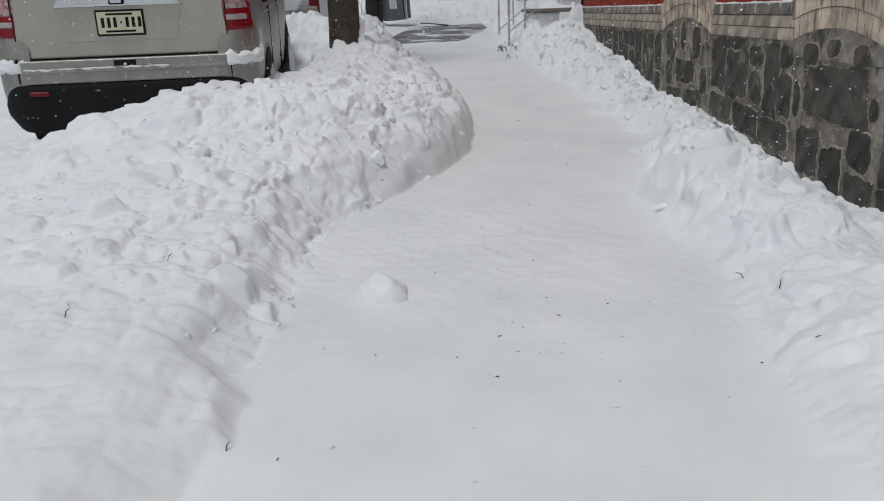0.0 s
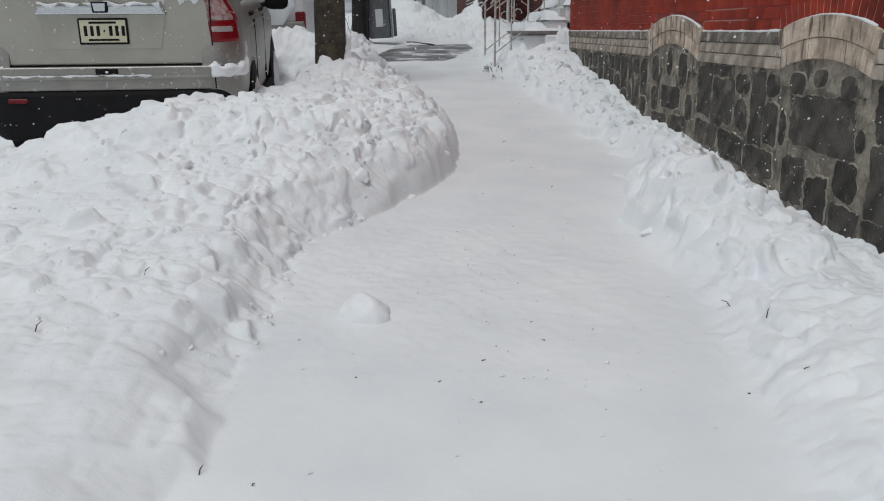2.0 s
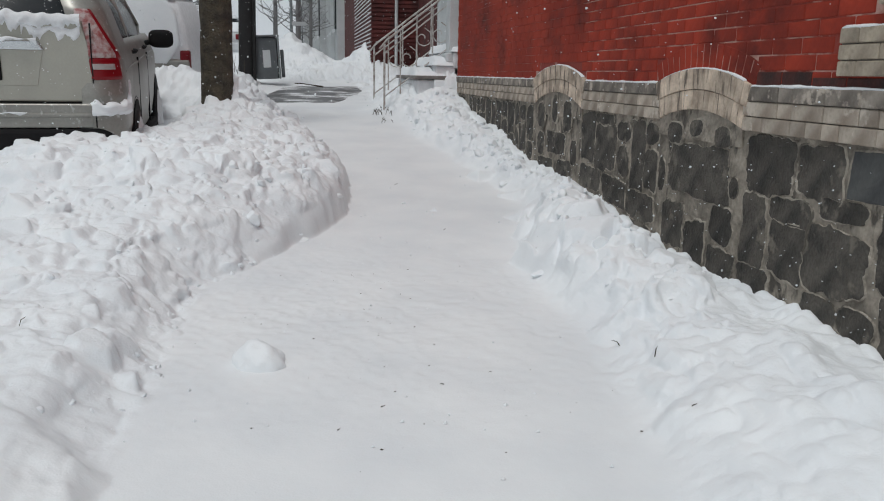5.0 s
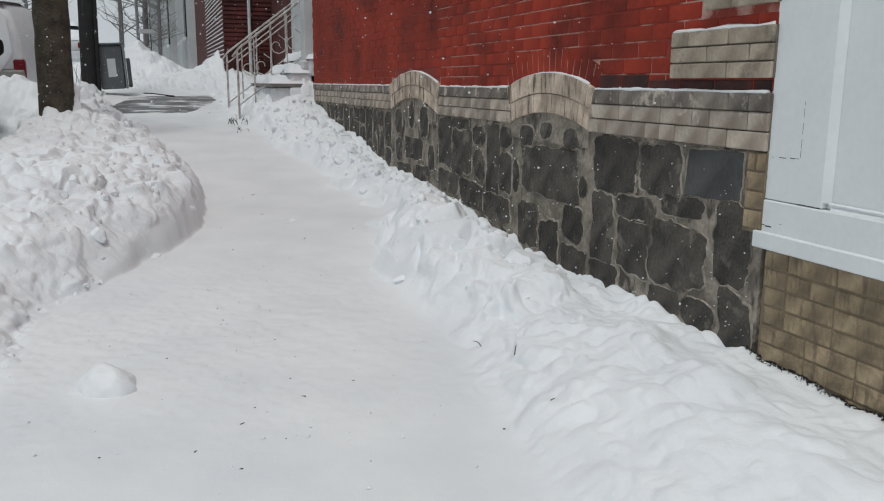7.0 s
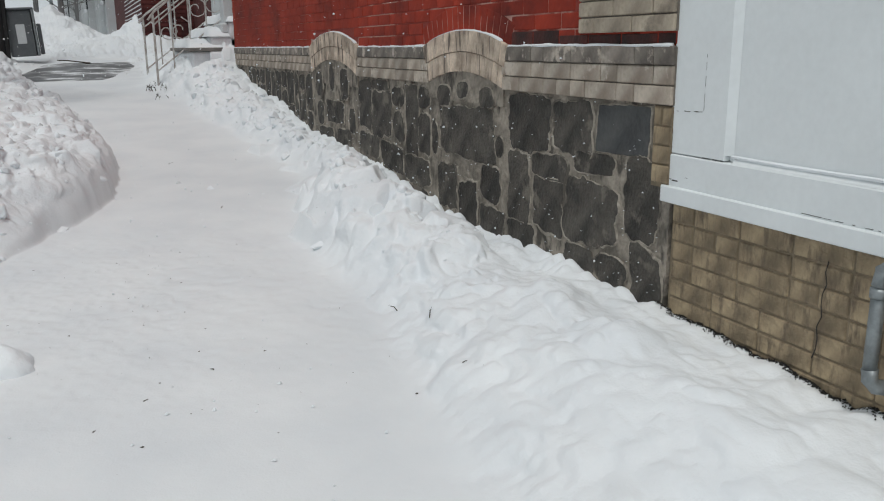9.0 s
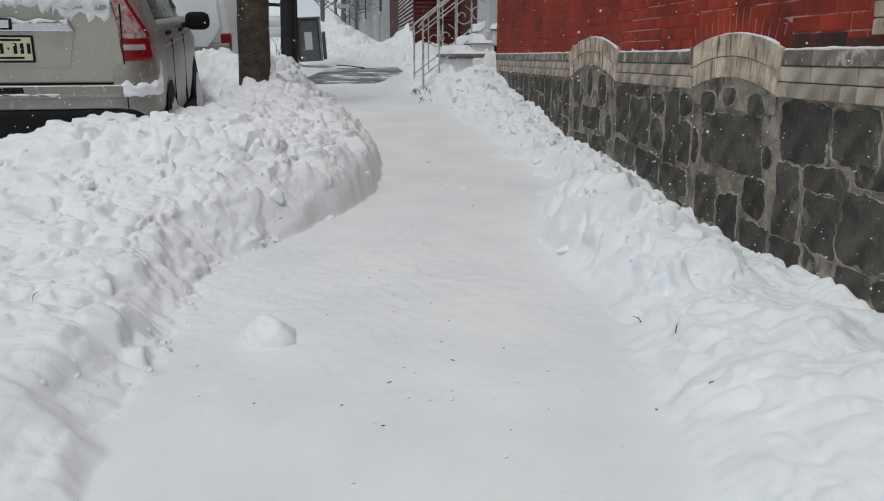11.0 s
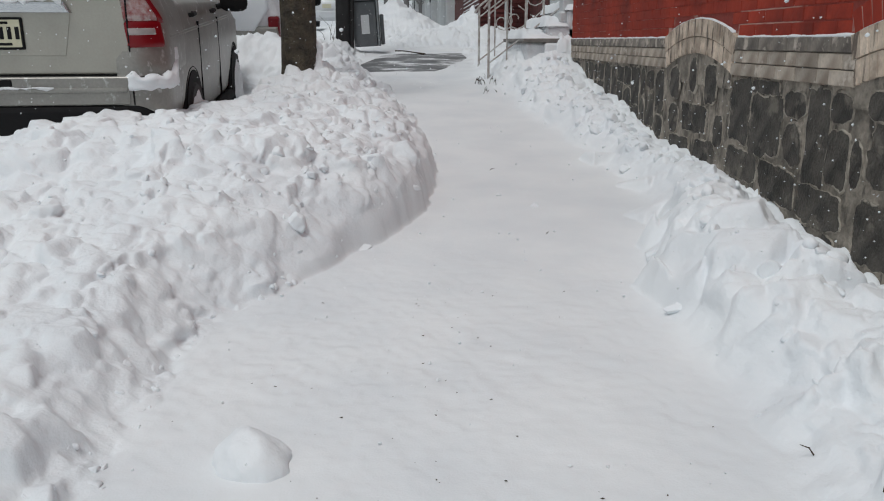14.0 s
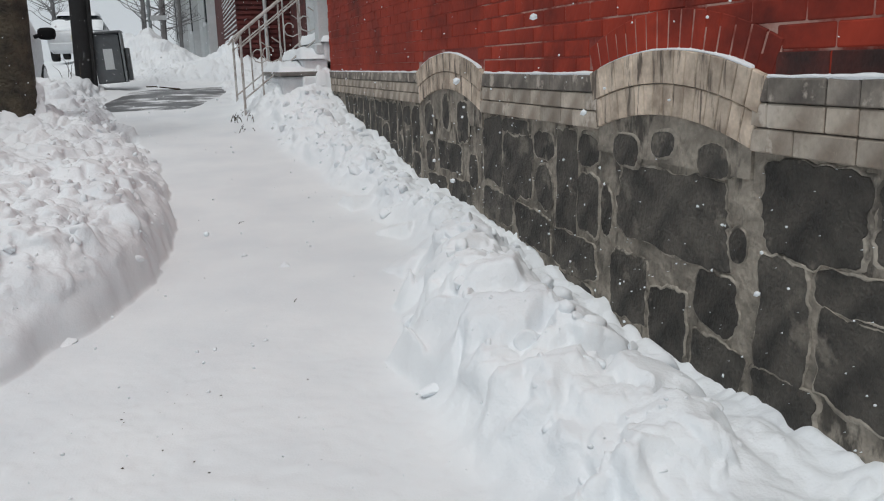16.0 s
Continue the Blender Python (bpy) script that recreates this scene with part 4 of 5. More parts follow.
def wheel(parent, x, y, r=0.34, w=0.20):
    side = 1 if x > 0 else -1
    tyre = part("wheel", tube([(x - side * w, y, r), (x - side * 0.02, y, r), (x, y, r)], r, 28, taper=[r, r, r * 0.93]), RUBBER, parent, "tyre packed with snow")
    part("rim", tube([(x + side * 0.001, y, r), (x + side * 0.012, y, r)], 0.2, 24, taper=[0.215, 0.15]), CHROME, tyre)
    bm = bmesh.new()
    g = []
    for i in range(9):
        row = []
        for j in range(24):
            d, a = i / 8, j * math.pi / 12
            rr = (0.05 + (r - 0.085) * d) * (1 + 0.10 * noise.noise(Vector((math.cos(a) * 2, math.sin(a) * 2, x + y))))
            swell = 0.030 * (1 - d ** 3) + 0.014 * noise.noise(Vector((math.cos(a) * 6 * d, math.sin(a) * 6 * d, y))) - 0.010 * max(0.0, math.sin(a)) * d
            row.append(bm.verts.new((x + side * (0.004 + swell), y + rr * math.cos(a), r - 0.02 + rr * math.sin(a))))
        g.append(row)
    for a, b in zip(g, g[1:]):
        for j in range(24):
            f = (a[j], a[(j + 1) % 24], b[(j + 1) % 24], b[j])
            bm.faces.new(f if side < 0 else f[::-1])
    bm.faces.new(g[0] if side > 0 else g[0][::-1])
    part("hub_snow", bm, SNOW_DUST, tyre, "snow packed into the wheel", smooth=True)


def snow_blanket(parent, x0, x1, y0, y1, z, thick, seed, name="roof_snow", nx=18, ny=26, dome=0.0):
    """Snow lying on a car: a soft-edged slab."""
    bm = bmesh.new()
    g = []
    for i in range(nx + 1):
        row = []
        for j in range(ny + 1):
            u, v = i / nx, j / ny
            edge = min(u, 1 - u, v, 1 - v) * 9
            h = thick * min(1, edge) ** 0.5 * (1 + 0.3 * noise.noise(Vector((u * 5, v * 7, seed))))
            row.append(bm.verts.new((x0 + (x1 - x0) * u, y0 + (y1 - y0) * v, z(u, v) + h + dome * (1 - (2 * u - 1) ** 2))))
        g.append(row)
    for i in range(nx):
        for j in range(ny):
            bm.faces.new((g[i][j], g[i + 1][j], g[i + 1][j + 1], g[i][j + 1]))
    return part(name, bm, SNOW, parent, "lying snow", smooth=True)


def caked(parent, name, x0, x1, z0, z1, y, depth, seed, ragged=0.35, label="caked snow"):
    """Snow stuck to an upright panel facing -y: ragged edges, lumpy face."""
    bm = bmesh.new()
    nx, nz = max(8, int((x1 - x0) / 0.015)), 6
    g = []
    for i in range(nx + 1):
        x = x0 + (x1 - x0) * i / nx
        low = (z1 - z0) * ragged * (0.5 + noise.noise(Vector((x * 14, seed, 0))) + 0.5 * noise.noise(Vector((x * 45, seed, 2))))
        high = (z1 - z0) * ragged * 0.5 * noise.noise(Vector((x * 11, seed, 5)))
        row = []
        for j in range(nz + 1):
            v = j / nz
            swell = depth * max(0.0, math.sin(math.pi * v)) ** 0.5 * (0.75 + 0.5 * noise.noise(Vector((x * 22, v * 3, seed))))
            row.append(bm.verts.new((x, y - swell, z0 + low + (z1 + high - z0 - low) * v)))
        g.append(row)
    for a, b in zip(g, g[1:]):
        for j in range(nz):
            bm.faces.new((a[j], b[j], b[j + 1], a[j + 1]))
    return part(name, bm, SNOW_DUST, parent, label, smooth=True)


SKIN_Z = (0.30, 0.42, 0.60, 0.80, 0.98, 1.08, 1.15, 1.25, 1.42, 1.55, 1.62)
SKIN_W = (0.80, 0.88, 0.907, 0.912, 0.910, 0.897, 0.880, 0.845, 0.785, 0.715, 0.67)
SKIN_T = (-0.045, -0.045, -0.042, -0.040, 0.012, 0.012, 0.012, 0.02, 0.09, 0.20, 0.27)


def skin(q, z, proud):
    """The car's rounded rear: q below 0 on the back, 0 to 1 round the corner, past 1 along the side (metres)."""
    w = float(np.interp(z, SKIN_Z, SKIN_W))
    tail = float(np.interp(z, SKIN_Z, SKIN_T)) if z > 0.83 or z < 0.82 else -0.02
    r = 0.215 - 0.05 * max(0.0, min(1.0, (z - 1.1) / 0.4))
    if q <= 0:
        return Vector((w - r + q, tail - proud, z))
    a = min(q, 1.0) * math.pi / 2
    p = Vector((w - r + (r + proud) * math.sin(a), tail + r - (r + proud) * math.cos(a), z))
    if q > 1:
        p.y += q - 1
    return p


def wrap(name, mat, parent, s, q0, q1, low, high, proud, nq, nz, label="", by_height=False, lump=0.0):
    """A piece of the rear's skin, its rim turned inwards."""
    bm = bmesh.new()
    g = []
    for i in range(nq + 1):
        row = []
        for j in range(nz + 1):
            u, v = i / nq, j / nz
            a = q0(v) if callable(q0) else q0
            b = q1(v if by_height else 0.0)
            q = a + (b - a) * u
            z = low(q) + (high(q) - low(q)) * v
            edge = i in (0, nq) or j in (0, nz)
            h = proud * (1 + lump * noise.noise(Vector((q * 9, z * 30, 3.0 + s))))
            if lump:
                h *= min(1.0, 3.5 * min(u, 1 - u, v, 1 - v)) ** 0.5
            p = skin(q, z, h - (0.012 if edge else 0.0))
            p.x *= s
            row.append(bm.verts.new(p))
        g.append(row)
    for a, b in zip(g, g[1:]):
        for j in range(nz):
            f = (a[j], b[j], b[j + 1], a[j + 1])
            bm.faces.new(f if s > 0 else f[::-1])
    return part(name, bm, mat, parent, label, smooth=True)


def suv(at):
    car = thing("suv", "champagne sport utility car dusted with snow, behind a snow bank", "car", at)
    hw = 0.905
    side = [(0.55, 0.30), (0.80, 0.31), (0.875, 0.42), (0.90, 0.60), (0.905, 0.80), (0.903, 0.98), (0.888, 1.09), (0.866, 1.17), (0.835, 1.215), (0.0, 1.22)]

    def section(k, lift=0.0, top=1.0):
        return [(w * k, z * top + lift) for w, z in side]
    loft([(0.10, section(0.80)), (0.16, section(0.88)), (0.30, section(0.96)), (0.56, section(1.0)), (2.2, section(1.005)), (3.4, section(1.0)), (4.1, [(w * 0.97, min(z, 1.0)) for w, z in side]), (4.45, [(w * 0.86, min(z, 0.9)) for w, z in side]), (4.52, [(w * 0.78, min(z, 0.8)) for w, z in side])], "body", CAR_DIRTY_SHADED, car, "dirty champagne paint frosted with snow, side shading put into its colour")
    glass = [(0.845, 1.19), (0.83, 1.235), (0.77, 1.42), (0.68, 1.57), (0.0, 1.60)]
    loft([(0.13, [(w * 0.97, min(z, 1.14)) for w, z in glass]), (0.30, [(w * 0.96, min(z, 1.50)) for w, z in glass]), (0.42, glass), (2.4, glass), (3.25, [(w, min(z, 1.15)) for w, z in glass])], "glasshouse", GLASS, car, "dark snow-flecked windows")
    loft([(0.30, [(0.70, 1.515), (0.69, 1.58), (0.55, 1.63), (0.0, 1.64)]), (0.5, [(0.69, 1.53), (0.68, 1.61), (0.55, 1.66), (0.0, 1.68)]), (2.3, [(0.68, 1.53), (0.67, 1.60), (0.55, 1.65), (0.0, 1.67)]), (2.5, [(0.68, 1.52), (0.66, 1.56), (0.55, 1.6), (0.0, 1.62)])], "roof", CAR_DIRTY_SHADED, car)
    for s in (-1, 1):
        for y0, y1, w in ((1.30, 1.42, 0.07), (2.45, 3.2, 0.06)):
            part("pillar", tube([(s * 0.825, y0, 1.12), (s * 0.795, (y0 + y1) / 2, 1.30), (s * 0.70, y1 if y1 < 2.6 else 2.45, 1.55)], w * 0.45, 6), CAR_DIRTY_SHADED, car)
    # tailgate, proud of the body, with its recess for the plate
    gate = part("tailgate", prism([(-0.70, 0.812), (0.70, 0.812), (0.715, 0.98), (0.69, 1.20), (0.665, 1.34), (-0.665, 1.34), (-0.69, 1.20), (-0.715, 0.98)], 0.09, "y", 0.0, bevel=0.012, seg=3), CAR, car, "champagne tailgate")
    for quad in ([(-0.37, 0.935), (0.37, 0.935), (0.425, 1.19), (-0.425, 1.19)],):
        part("plate_recess", prism(quad, 0.006, "y", -0.004, bevel=0.003), CAR, gate)
    strip = part("garnish", prism([(-0.43, 1.165), (0.43, 1.165), (0.40, 1.225), (-0.40, 1.225)], 0.05, "y", -0.035, bevel=0.012), CHROME, gate, "chrome strip filled with snow")
    caked(strip, "strip_snow", -0.40, 0.39, 1.203, 1.243, -0.034, 0.010, 3.0, 0.9)
    badge = part("badge", prism([(-0.048, 1.178), (0.048, 1.178), (0.055, 1.25), (-0.055, 1.25)], 0.012, "y", -0.053, bevel=0.006), PLASTIC, gate, "plain silver-edged badge")
    part("badge_face", prism([(-0.036, 1.188), (0.036, 1.188), (0.042, 1.241), (-0.042, 1.241)], 0.006, "y", -0.057, bevel=0.004), CHROME, badge)
    frame_part = part("plate_frame", box(-0.163, 0.163, -0.018, -0.002, 0.968, 1.142, 0.006), PLASTIC, gate, "black plate frame")
    part("plate", box(-0.150, 0.150, -0.021, -0.012, 0.982, 1.130, 0.002), PLATE, frame_part, "pale yellow plate with dark bars")
    for k in range(7):
        x = -0.125 + k * 0.041
        if k != 3:
            part("bar", box(x, x + 0.022, -0.0225, -0.018, 1.025, 1.092, 0.001), PLASTIC, frame_part)
        else:
            part("bar", box(x + 0.005, x + 0.015, -0.0225, -0.018, 1.050, 1.066, 0.001), PLASTIC, frame_part)
    part("bar", box(-0.09, 0.09, -0.0225, -0.018, 1.106, 1.120, 0.001), PLASTIC, frame_part)
    part("bar", box(-0.10, 0.10, -0.0225, -0.018, 0.992, 1.006, 0.001), PLASTIC, frame_part)
    for piece in gate.children:
        piece.location.z = -0.018
    part("gate_seam", box(-0.72, 0.72, -0.002, 0.05, 0.803, 0.811), PLASTIC, car)
    # bumper: painted step and black lower half
    upper = part("bumper", prism([(-0.72, 0.10), (-0.70, -0.048), (0.70, -0.048), (0.72, 0.10)], 0.160, "z", 0.642, bevel=0.012, seg=3), CAR_DIRTY_SHADED, car, "snow-smeared champagne bumper")
    part("bumper_step", prism([(-0.70, 0.0), (-0.69, -0.058), (0.69, -0.058), (0.70, 0.0)], 0.03, "z", 0.712, bevel=0.010), CAR_DIRTY_SHADED, upper)
    caked(upper, "bumper_crust", -0.68, 0.30, 0.728, 0.748, -0.056, 0.006, 8.0, 0.9)
    part("handle_recess", box(-0.075, 0.075, -0.056, -0.04, 0.752, 0.790, 0.004), PLASTIC, upper)
    lower = part("lower_bumper", prism([(-0.70, 0.10), (-0.69, -0.062), (0.69, -0.062), (0.70, 0.10)], 0.335, "z", 0.305, bevel=0.03, seg=2), PLASTIC, car, "unpainted black lower bumper")
    for s in (-1, 1):
        part("reflector", box(s * 0.60 - 0.065, s * 0.60 + 0.065, -0.074, -0.05, 0.565, 0.596, 0.006), LAMP_DULL, lower)
        part("gate_gap", box(s * 0.714 - 0.004, s * 0.714 + 0.004, 0.0, 0.03, 0.66, 1.33), PLASTIC, car)
        part("bumper_gap", box(s * 0.722 - 0.004, s * 0.722 + 0.004, -0.047, 0.03, 0.645, 0.82), PLASTIC, car)
        # smooth quarter: bumper corner, wing and rear pillar follow one rounded skin
        wrap("rear_quarter", CAR_DIRTY_SHADED, car, s, -0.06, lambda q: 1.50 if q < 0 else 1.50, lambda q: 0.800, lambda q: 1.60, 0.0, 40, 36)
        wrap("bumper_corner", CAR_DIRTY_SHADED, car, s, -0.04, lambda q: 1.27, lambda q: 0.36, lambda q: 0.797, 0.0, 30, 20)
        wrap("corner_seam", PLASTIC, car, s, -0.02, lambda q: 1.20, lambda q: 0.795, lambda q: 0.802, 0.003, 20, 3)
        wrap("lower_corner", PLASTIC, lower, s, -0.06, lambda q: 1.02, lambda q: 0.305, lambda q: 0.64 - 0.30 * max(0.0, q - 0.1) ** 1.6, 0.014, 24, 10)
        lamp = wrap("tail_light", LAMP_RED, car, s, 0.0, lambda q: 0.70, lambda q: 0.958, lambda q: 1.105, 0.012, 18, 10, "red tail light with a clear middle")
        wrap("clear_lens", LAMP_CLEAR, lamp, s, 0.05, lambda q: 0.55, lambda q: 1.022, lambda q: 1.070, 0.016, 12, 6)
        wrap("upper_lens", LENS_FROST, lamp, s, 0.0, lambda v: 0.68 - 0.34 * v, lambda q: 1.10, lambda q: 1.42, 0.011, 14, 16, "upper lens caked with snow", True)
        wrap("lens_rim", LAMP_RED, lamp, s, lambda v: 0.65 - 0.34 * v, lambda v: 0.79 - 0.40 * v, lambda q: 1.09, lambda q: 1.42, 0.014, 6, 16, "", True)
        wrap("corner_snow", SNOW, car, s, -0.02, lambda q: 1.16, lambda q: 0.720 + 0.02 * noise.noise(Vector((q * 7, s, 1))), lambda q: 0.812 + 0.035 * noise.noise(Vector((q * 6, s, 4))) + 0.10 * max(0.0, q - 0.82) * 2.5, 0.034, 26, 12, "snow lodged on the bumper corner", False, 0.4)
        wrap("wing_snow", SNOW_DUST, car, s, 1.06, lambda q: 1.16, lambda q: 0.86, lambda q: 0.95, 0.010, 8, 8, "patch of stuck snow", False, 0.6)
        for y in (0.92, 3.52):
            part("wheel_arch", tube([(s * 0.885, y - 0.42 * math.cos(a), 0.36 + 0.42 * math.sin(a)) for a in (math.pi * k / 16 for k in range(17))], 0.022, 8), PLASTIC, car)
            part("wheel_well", tube([(s * 0.60, y, 0.37), (s * 0.911, y, 0.37)], 0.385, 28), PLASTIC, car)
            wheel(car, s * 0.925, y)
        for y0, y1 in ((1.32, 1.333), (2.38, 2.393)):
            part("door_seam", box(min(s * 0.895, s * 0.9105), max(s * 0.895, s * 0.9105), y0, y1, 0.42, 1.06), PLASTIC, car)
        part("body_crease", tube([(s * 0.899, y, 1.005 + 0.012 * y) for y in span_y(0.22, 3.2, 0.3)], 0.012, 6), CAR_DIRTY_SHADED, car)
        # handles coloured black to stand for the shadow in their recesses
        for y in (1.16, 2.22):
            part("door_handle", tube([(s * 0.875, y - 0.09, 1.105), (s * 0.905, y - 0.06, 1.11), (s * 0.905, y + 0.06, 1.115), (s * 0.875, y + 0.09, 1.115)], 0.016, 8), PLASTIC, car)
        part("sill", tube([(s * 0.885, y, 0.34) for y in span_y(1.3, 3.1, 0.3)], 0.05, 8), PLASTIC, car)
        mirror = bmesh.new()
        bmesh.ops.create_uvsphere(mirror, u_segments=16, v_segments=10, radius=1.0)
        for v in mirror.verts:
            v.co /= (abs(v.co.x) ** 3.5 + abs(v.co.y) ** 3.5 + abs(v.co.z) ** 3.5) ** (1 / 3.5)
            v.co = Vector((s * 1.03 + v.co.x * 0.115, 2.62 + v.co.y * 0.06, 1.18 + v.co.z * 0.085))
        part("wing_mirror", mirror, PLASTIC, car, "black wing mirror", smooth=True)
        part("mirror_stalk", tube([(s * 0.82, 2.64, 1.12), (s * 0.98, 2.63, 1.16)], 0.025, 8), PLASTIC, car)
    caked(car, "gate_snow", -0.66, 0.66, 1.262, 1.385, 0.0, 0.035, 15.0, 0.6, "snow caked below the rear window")
    caked(car, "gate_snow", 0.30, 0.655, 1.20, 1.30, 0.0, 0.012, 17.0, 0.9, "snow flecks on the tailgate")
    snow_blanket(car, -0.66, 0.66, 0.32, 2.5, lambda u, v: 1.665, 0.09, 1.0)
    snow_blanket(car, -0.80, 0.80, 3.1, 4.4, lambda u, v: 1.12 - 0.14 * v, 0.06, 2.0, "bonnet_snow")
    return car


suv(pose(-1.957, 6.12, 0.165, 0, 0, 5.5) @ pose(0, 0, 0, 3.2, 0, 0))


def saloon(at, paint, label, width=1.72, height=1.42, snow=0.12, length=4.4):
    """A simpler car further off: body, windows, lamps, bumper, lying snow."""
    car = thing("car", label, "car", at)
    h = width / 2
    low = [(h * 0.85, 0.25), (h * 0.97, 0.35), (h, 0.6), (h * 0.97, 0.85), (h * 0.9, 0.93), (0.0, 0.95)]
    loft([(0.02, [(w * 0.93, min(z, 0.9)) for w, z in low]), (0.15, [(w * 0.99, z) for w, z in low]), (length * 0.5, low), (length * 0.9, [(w * 0.95, min(z, 0.85)) for w, z in low]), (length, [(w * 0.8, min(z, 0.7)) for w, z in low])], "body", paint, car)
    cab = [(h * 0.88, 0.92), (h * 0.80, height * 0.82), (h * 0.68, height * 0.97), (0.0, height)]
    loft([(length * 0.08, [(w, min(z, 0.95)) for w, z in cab]), (length * 0.22, cab), (length * 0.5, cab), (length * 0.72, [(w, min(z, 0.95)) for w, z in cab])], "windows", GLASS, car, "snow-dusted dark windows")
    for s in (-1, 1):
        part("tail_light", box(min(s * h * 0.70, s * h * 0.96), max(s * h * 0.70, s * h * 0.96), 0.0, 0.09, 0.68, 0.86, 0.02), LAMP_DULL, car, "red tail light")
        wheel(car, s * h * 0.99, length * 0.18, 0.31)
        wheel(car, s * h * 0.99, length * 0.80, 0.31)
    part("bumper", box(-h * 0.9, h * 0.9, -0.05, 0.12, 0.33, 0.58, 0.04, seg=2), paint, car)
    part("plate", box(-0.15, 0.15, -0.06, -0.045, 0.66, 0.79, 0.004), PLATE, car)
    snow_blanket(car, -h * 0.70, h * 0.70, length * 0.20, length * 0.55, lambda u, v: height * 0.98, snow, 3.0)
    snow_blanket(car, -h * 0.88, h * 0.88, 0.05, length * 0.2, lambda u, v: 0.93 + (height - 0.95) * 0.9 * max(0, v - 0.3), snow * 0.8, 5.0, "rear_snow")
    snow_blanket(car, -h * 0.88, h * 0.88, length * 0.66, length * 0.97, lambda u, v: 0.93 - 0.1 * v, snow, 7.0, "bonnet_snow")
    return car


def van(at):
    car = thing("minivan", "tan minivan buried in snow, red tail lights", "car", at)
    h = 0.93
    low = [(h * 0.85, 0.28), (h * 0.97, 0.40), (h, 0.7), (h, 1.0), (h * 0.96, 1.12), (h * 0.84, 1.60), (h * 0.7, 1.70), (0.0, 1.73)]
    loft([(0.0, [(w * 0.95, min(z, 1.35)) for w, z in low]), (0.12, [(w * 0.99, min(z, 1.62)) for w, z in low]), (0.4, low), (3.2, low), (3.9, [(w, min(z, 1.1)) for w, z in low]), (4.7, [(w * 0.85, min(z, 0.85)) for w, z in low])], "body", SNOW_DUST, car, "body plastered with snow")
    part("lower_panel", prism([(-0.90, 0.30), (0.90, 0.30), (0.915, 0.72), (0.90, 0.90), (-0.90, 0.90), (-0.915, 0.72)], 0.10, "y", -0.035, bevel=0.03, seg=2), CAR_DIRTY_SHADED, car, "tan paint frosted with snow")
    part("rear_snow", prism([(-0.86, 0.86), (-0.3, 0.83), (0.2, 0.86), (0.62, 0.84), (0.80, 1.1), (0.76, 1.5), (0.6, 1.72), (-0.6, 1.72), (-0.76, 1.5)], 0.10, "y", -0.055, bevel=0.04, seg=3), SNOW, car, "snow plastered over the rear window", smooth=True)
    part("bumper", box(-0.88, 0.88, -0.09, 0.15, 0.40, 0.66, 0.05, seg=2), CAR_DIRTY_SHADED, car)
    for s in (-1, 1):
        part("tail_light", box(min(s * 0.78, s * 0.915), max(s * 0.78, s * 0.915), -0.02, 0.16, 0.72, 1.02, 0.03, seg=2), LAMP_DULL, car, "red tail light")
        mirror = bmesh.new()
        bmesh.ops.create_uvsphere(mirror, u_segments=16, v_segments=10, radius=1.0)
        for v in mirror.verts:
            v.co /= (abs(v.co.x) ** 3.5 + abs(v.co.y) ** 3.5 + abs(v.co.z) ** 3.5) ** (1 / 3.5)
            v.co = Vector((s * 1.08 + v.co.x * 0.12, 3.3 + v.co.y * 0.06, 1.12 + v.co.z * 0.085))
        part("wing_mirror", mirror, PLASTIC, car, "black wing mirror", smooth=True)
        part("mirror_stalk", tube([(s * 0.86, 3.32, 1.06), (s * 1.0, 3.31, 1.10)], 0.03, 8), PLASTIC, car)
        wheel(car, s * 0.94, 0.85)
        wheel(car, s * 0.94, 3.8)
    snow_blanket(car, -0.72, 0.72, 0.1, 3.3, lambda u, v: 1.70, 0.12, 4.0)
    return car


van(pose(-2.16, 11.7, 0.43, 0, 0, 2) @ pose(0, 0, 0, 4, 0, 0))
for x, y, paint, label in ((-2.45, 30.0, SEDAN, "silver saloon under snow, parked further up the street"),):
    saloon(pose(x, y, float(walk_z(y)) + 0.10, 2, 0, 0), paint, label)


# ---- street furniture and the far street ----
tree = thing("tree", "street tree trunk with rough bark, snow stuck at its foot", "tree")
trunk_pts = [(-0.715, 9.36, 0.3), (-0.715, 9.36, 0.8), (-0.71, 9.36, 1.2), (-0.70, 9.36, 1.9), (-0.66, 9.37, 3.0), (-0.6, 9.4, 4.2)]
bm = tube(trunk_pts, 0.16, 22, taper=[0.20, 0.175, 0.163, 0.158, 0.15, 0.13])
bmesh.ops.subdivide_edges(bm, edges=[e for e in bm.edges if abs(e.verts[0].co.z - e.verts[1].co.z) > 0.3], cuts=8)
for v in bm.verts:
    v.co += Vector((v.co.x + 0.71, v.co.y - 9.36, 0)).normalized() * 0.02 * noise.noise(Vector((v.co.x * 14, v.co.y * 14, v.co.z * 3)))
trunk = part("trunk", bm, BARK, tree, smooth=True)
for k in range(5):
    a = k * 1.25
    part("limb", tube([(-0.6, 9.4, 3.9 + 0.1 * k), (-0.6 + 0.8 * math.cos(a), 9.4 + 0.8 * math.sin(a), 4.9 + 0.1 * k), (-0.6 + 1.6 * math.cos(a), 9.4 + 1.7 * math.sin(a), 6.2)], 0.05, 8, taper=[0.09, 0.055, 0.02]), BARK, tree)
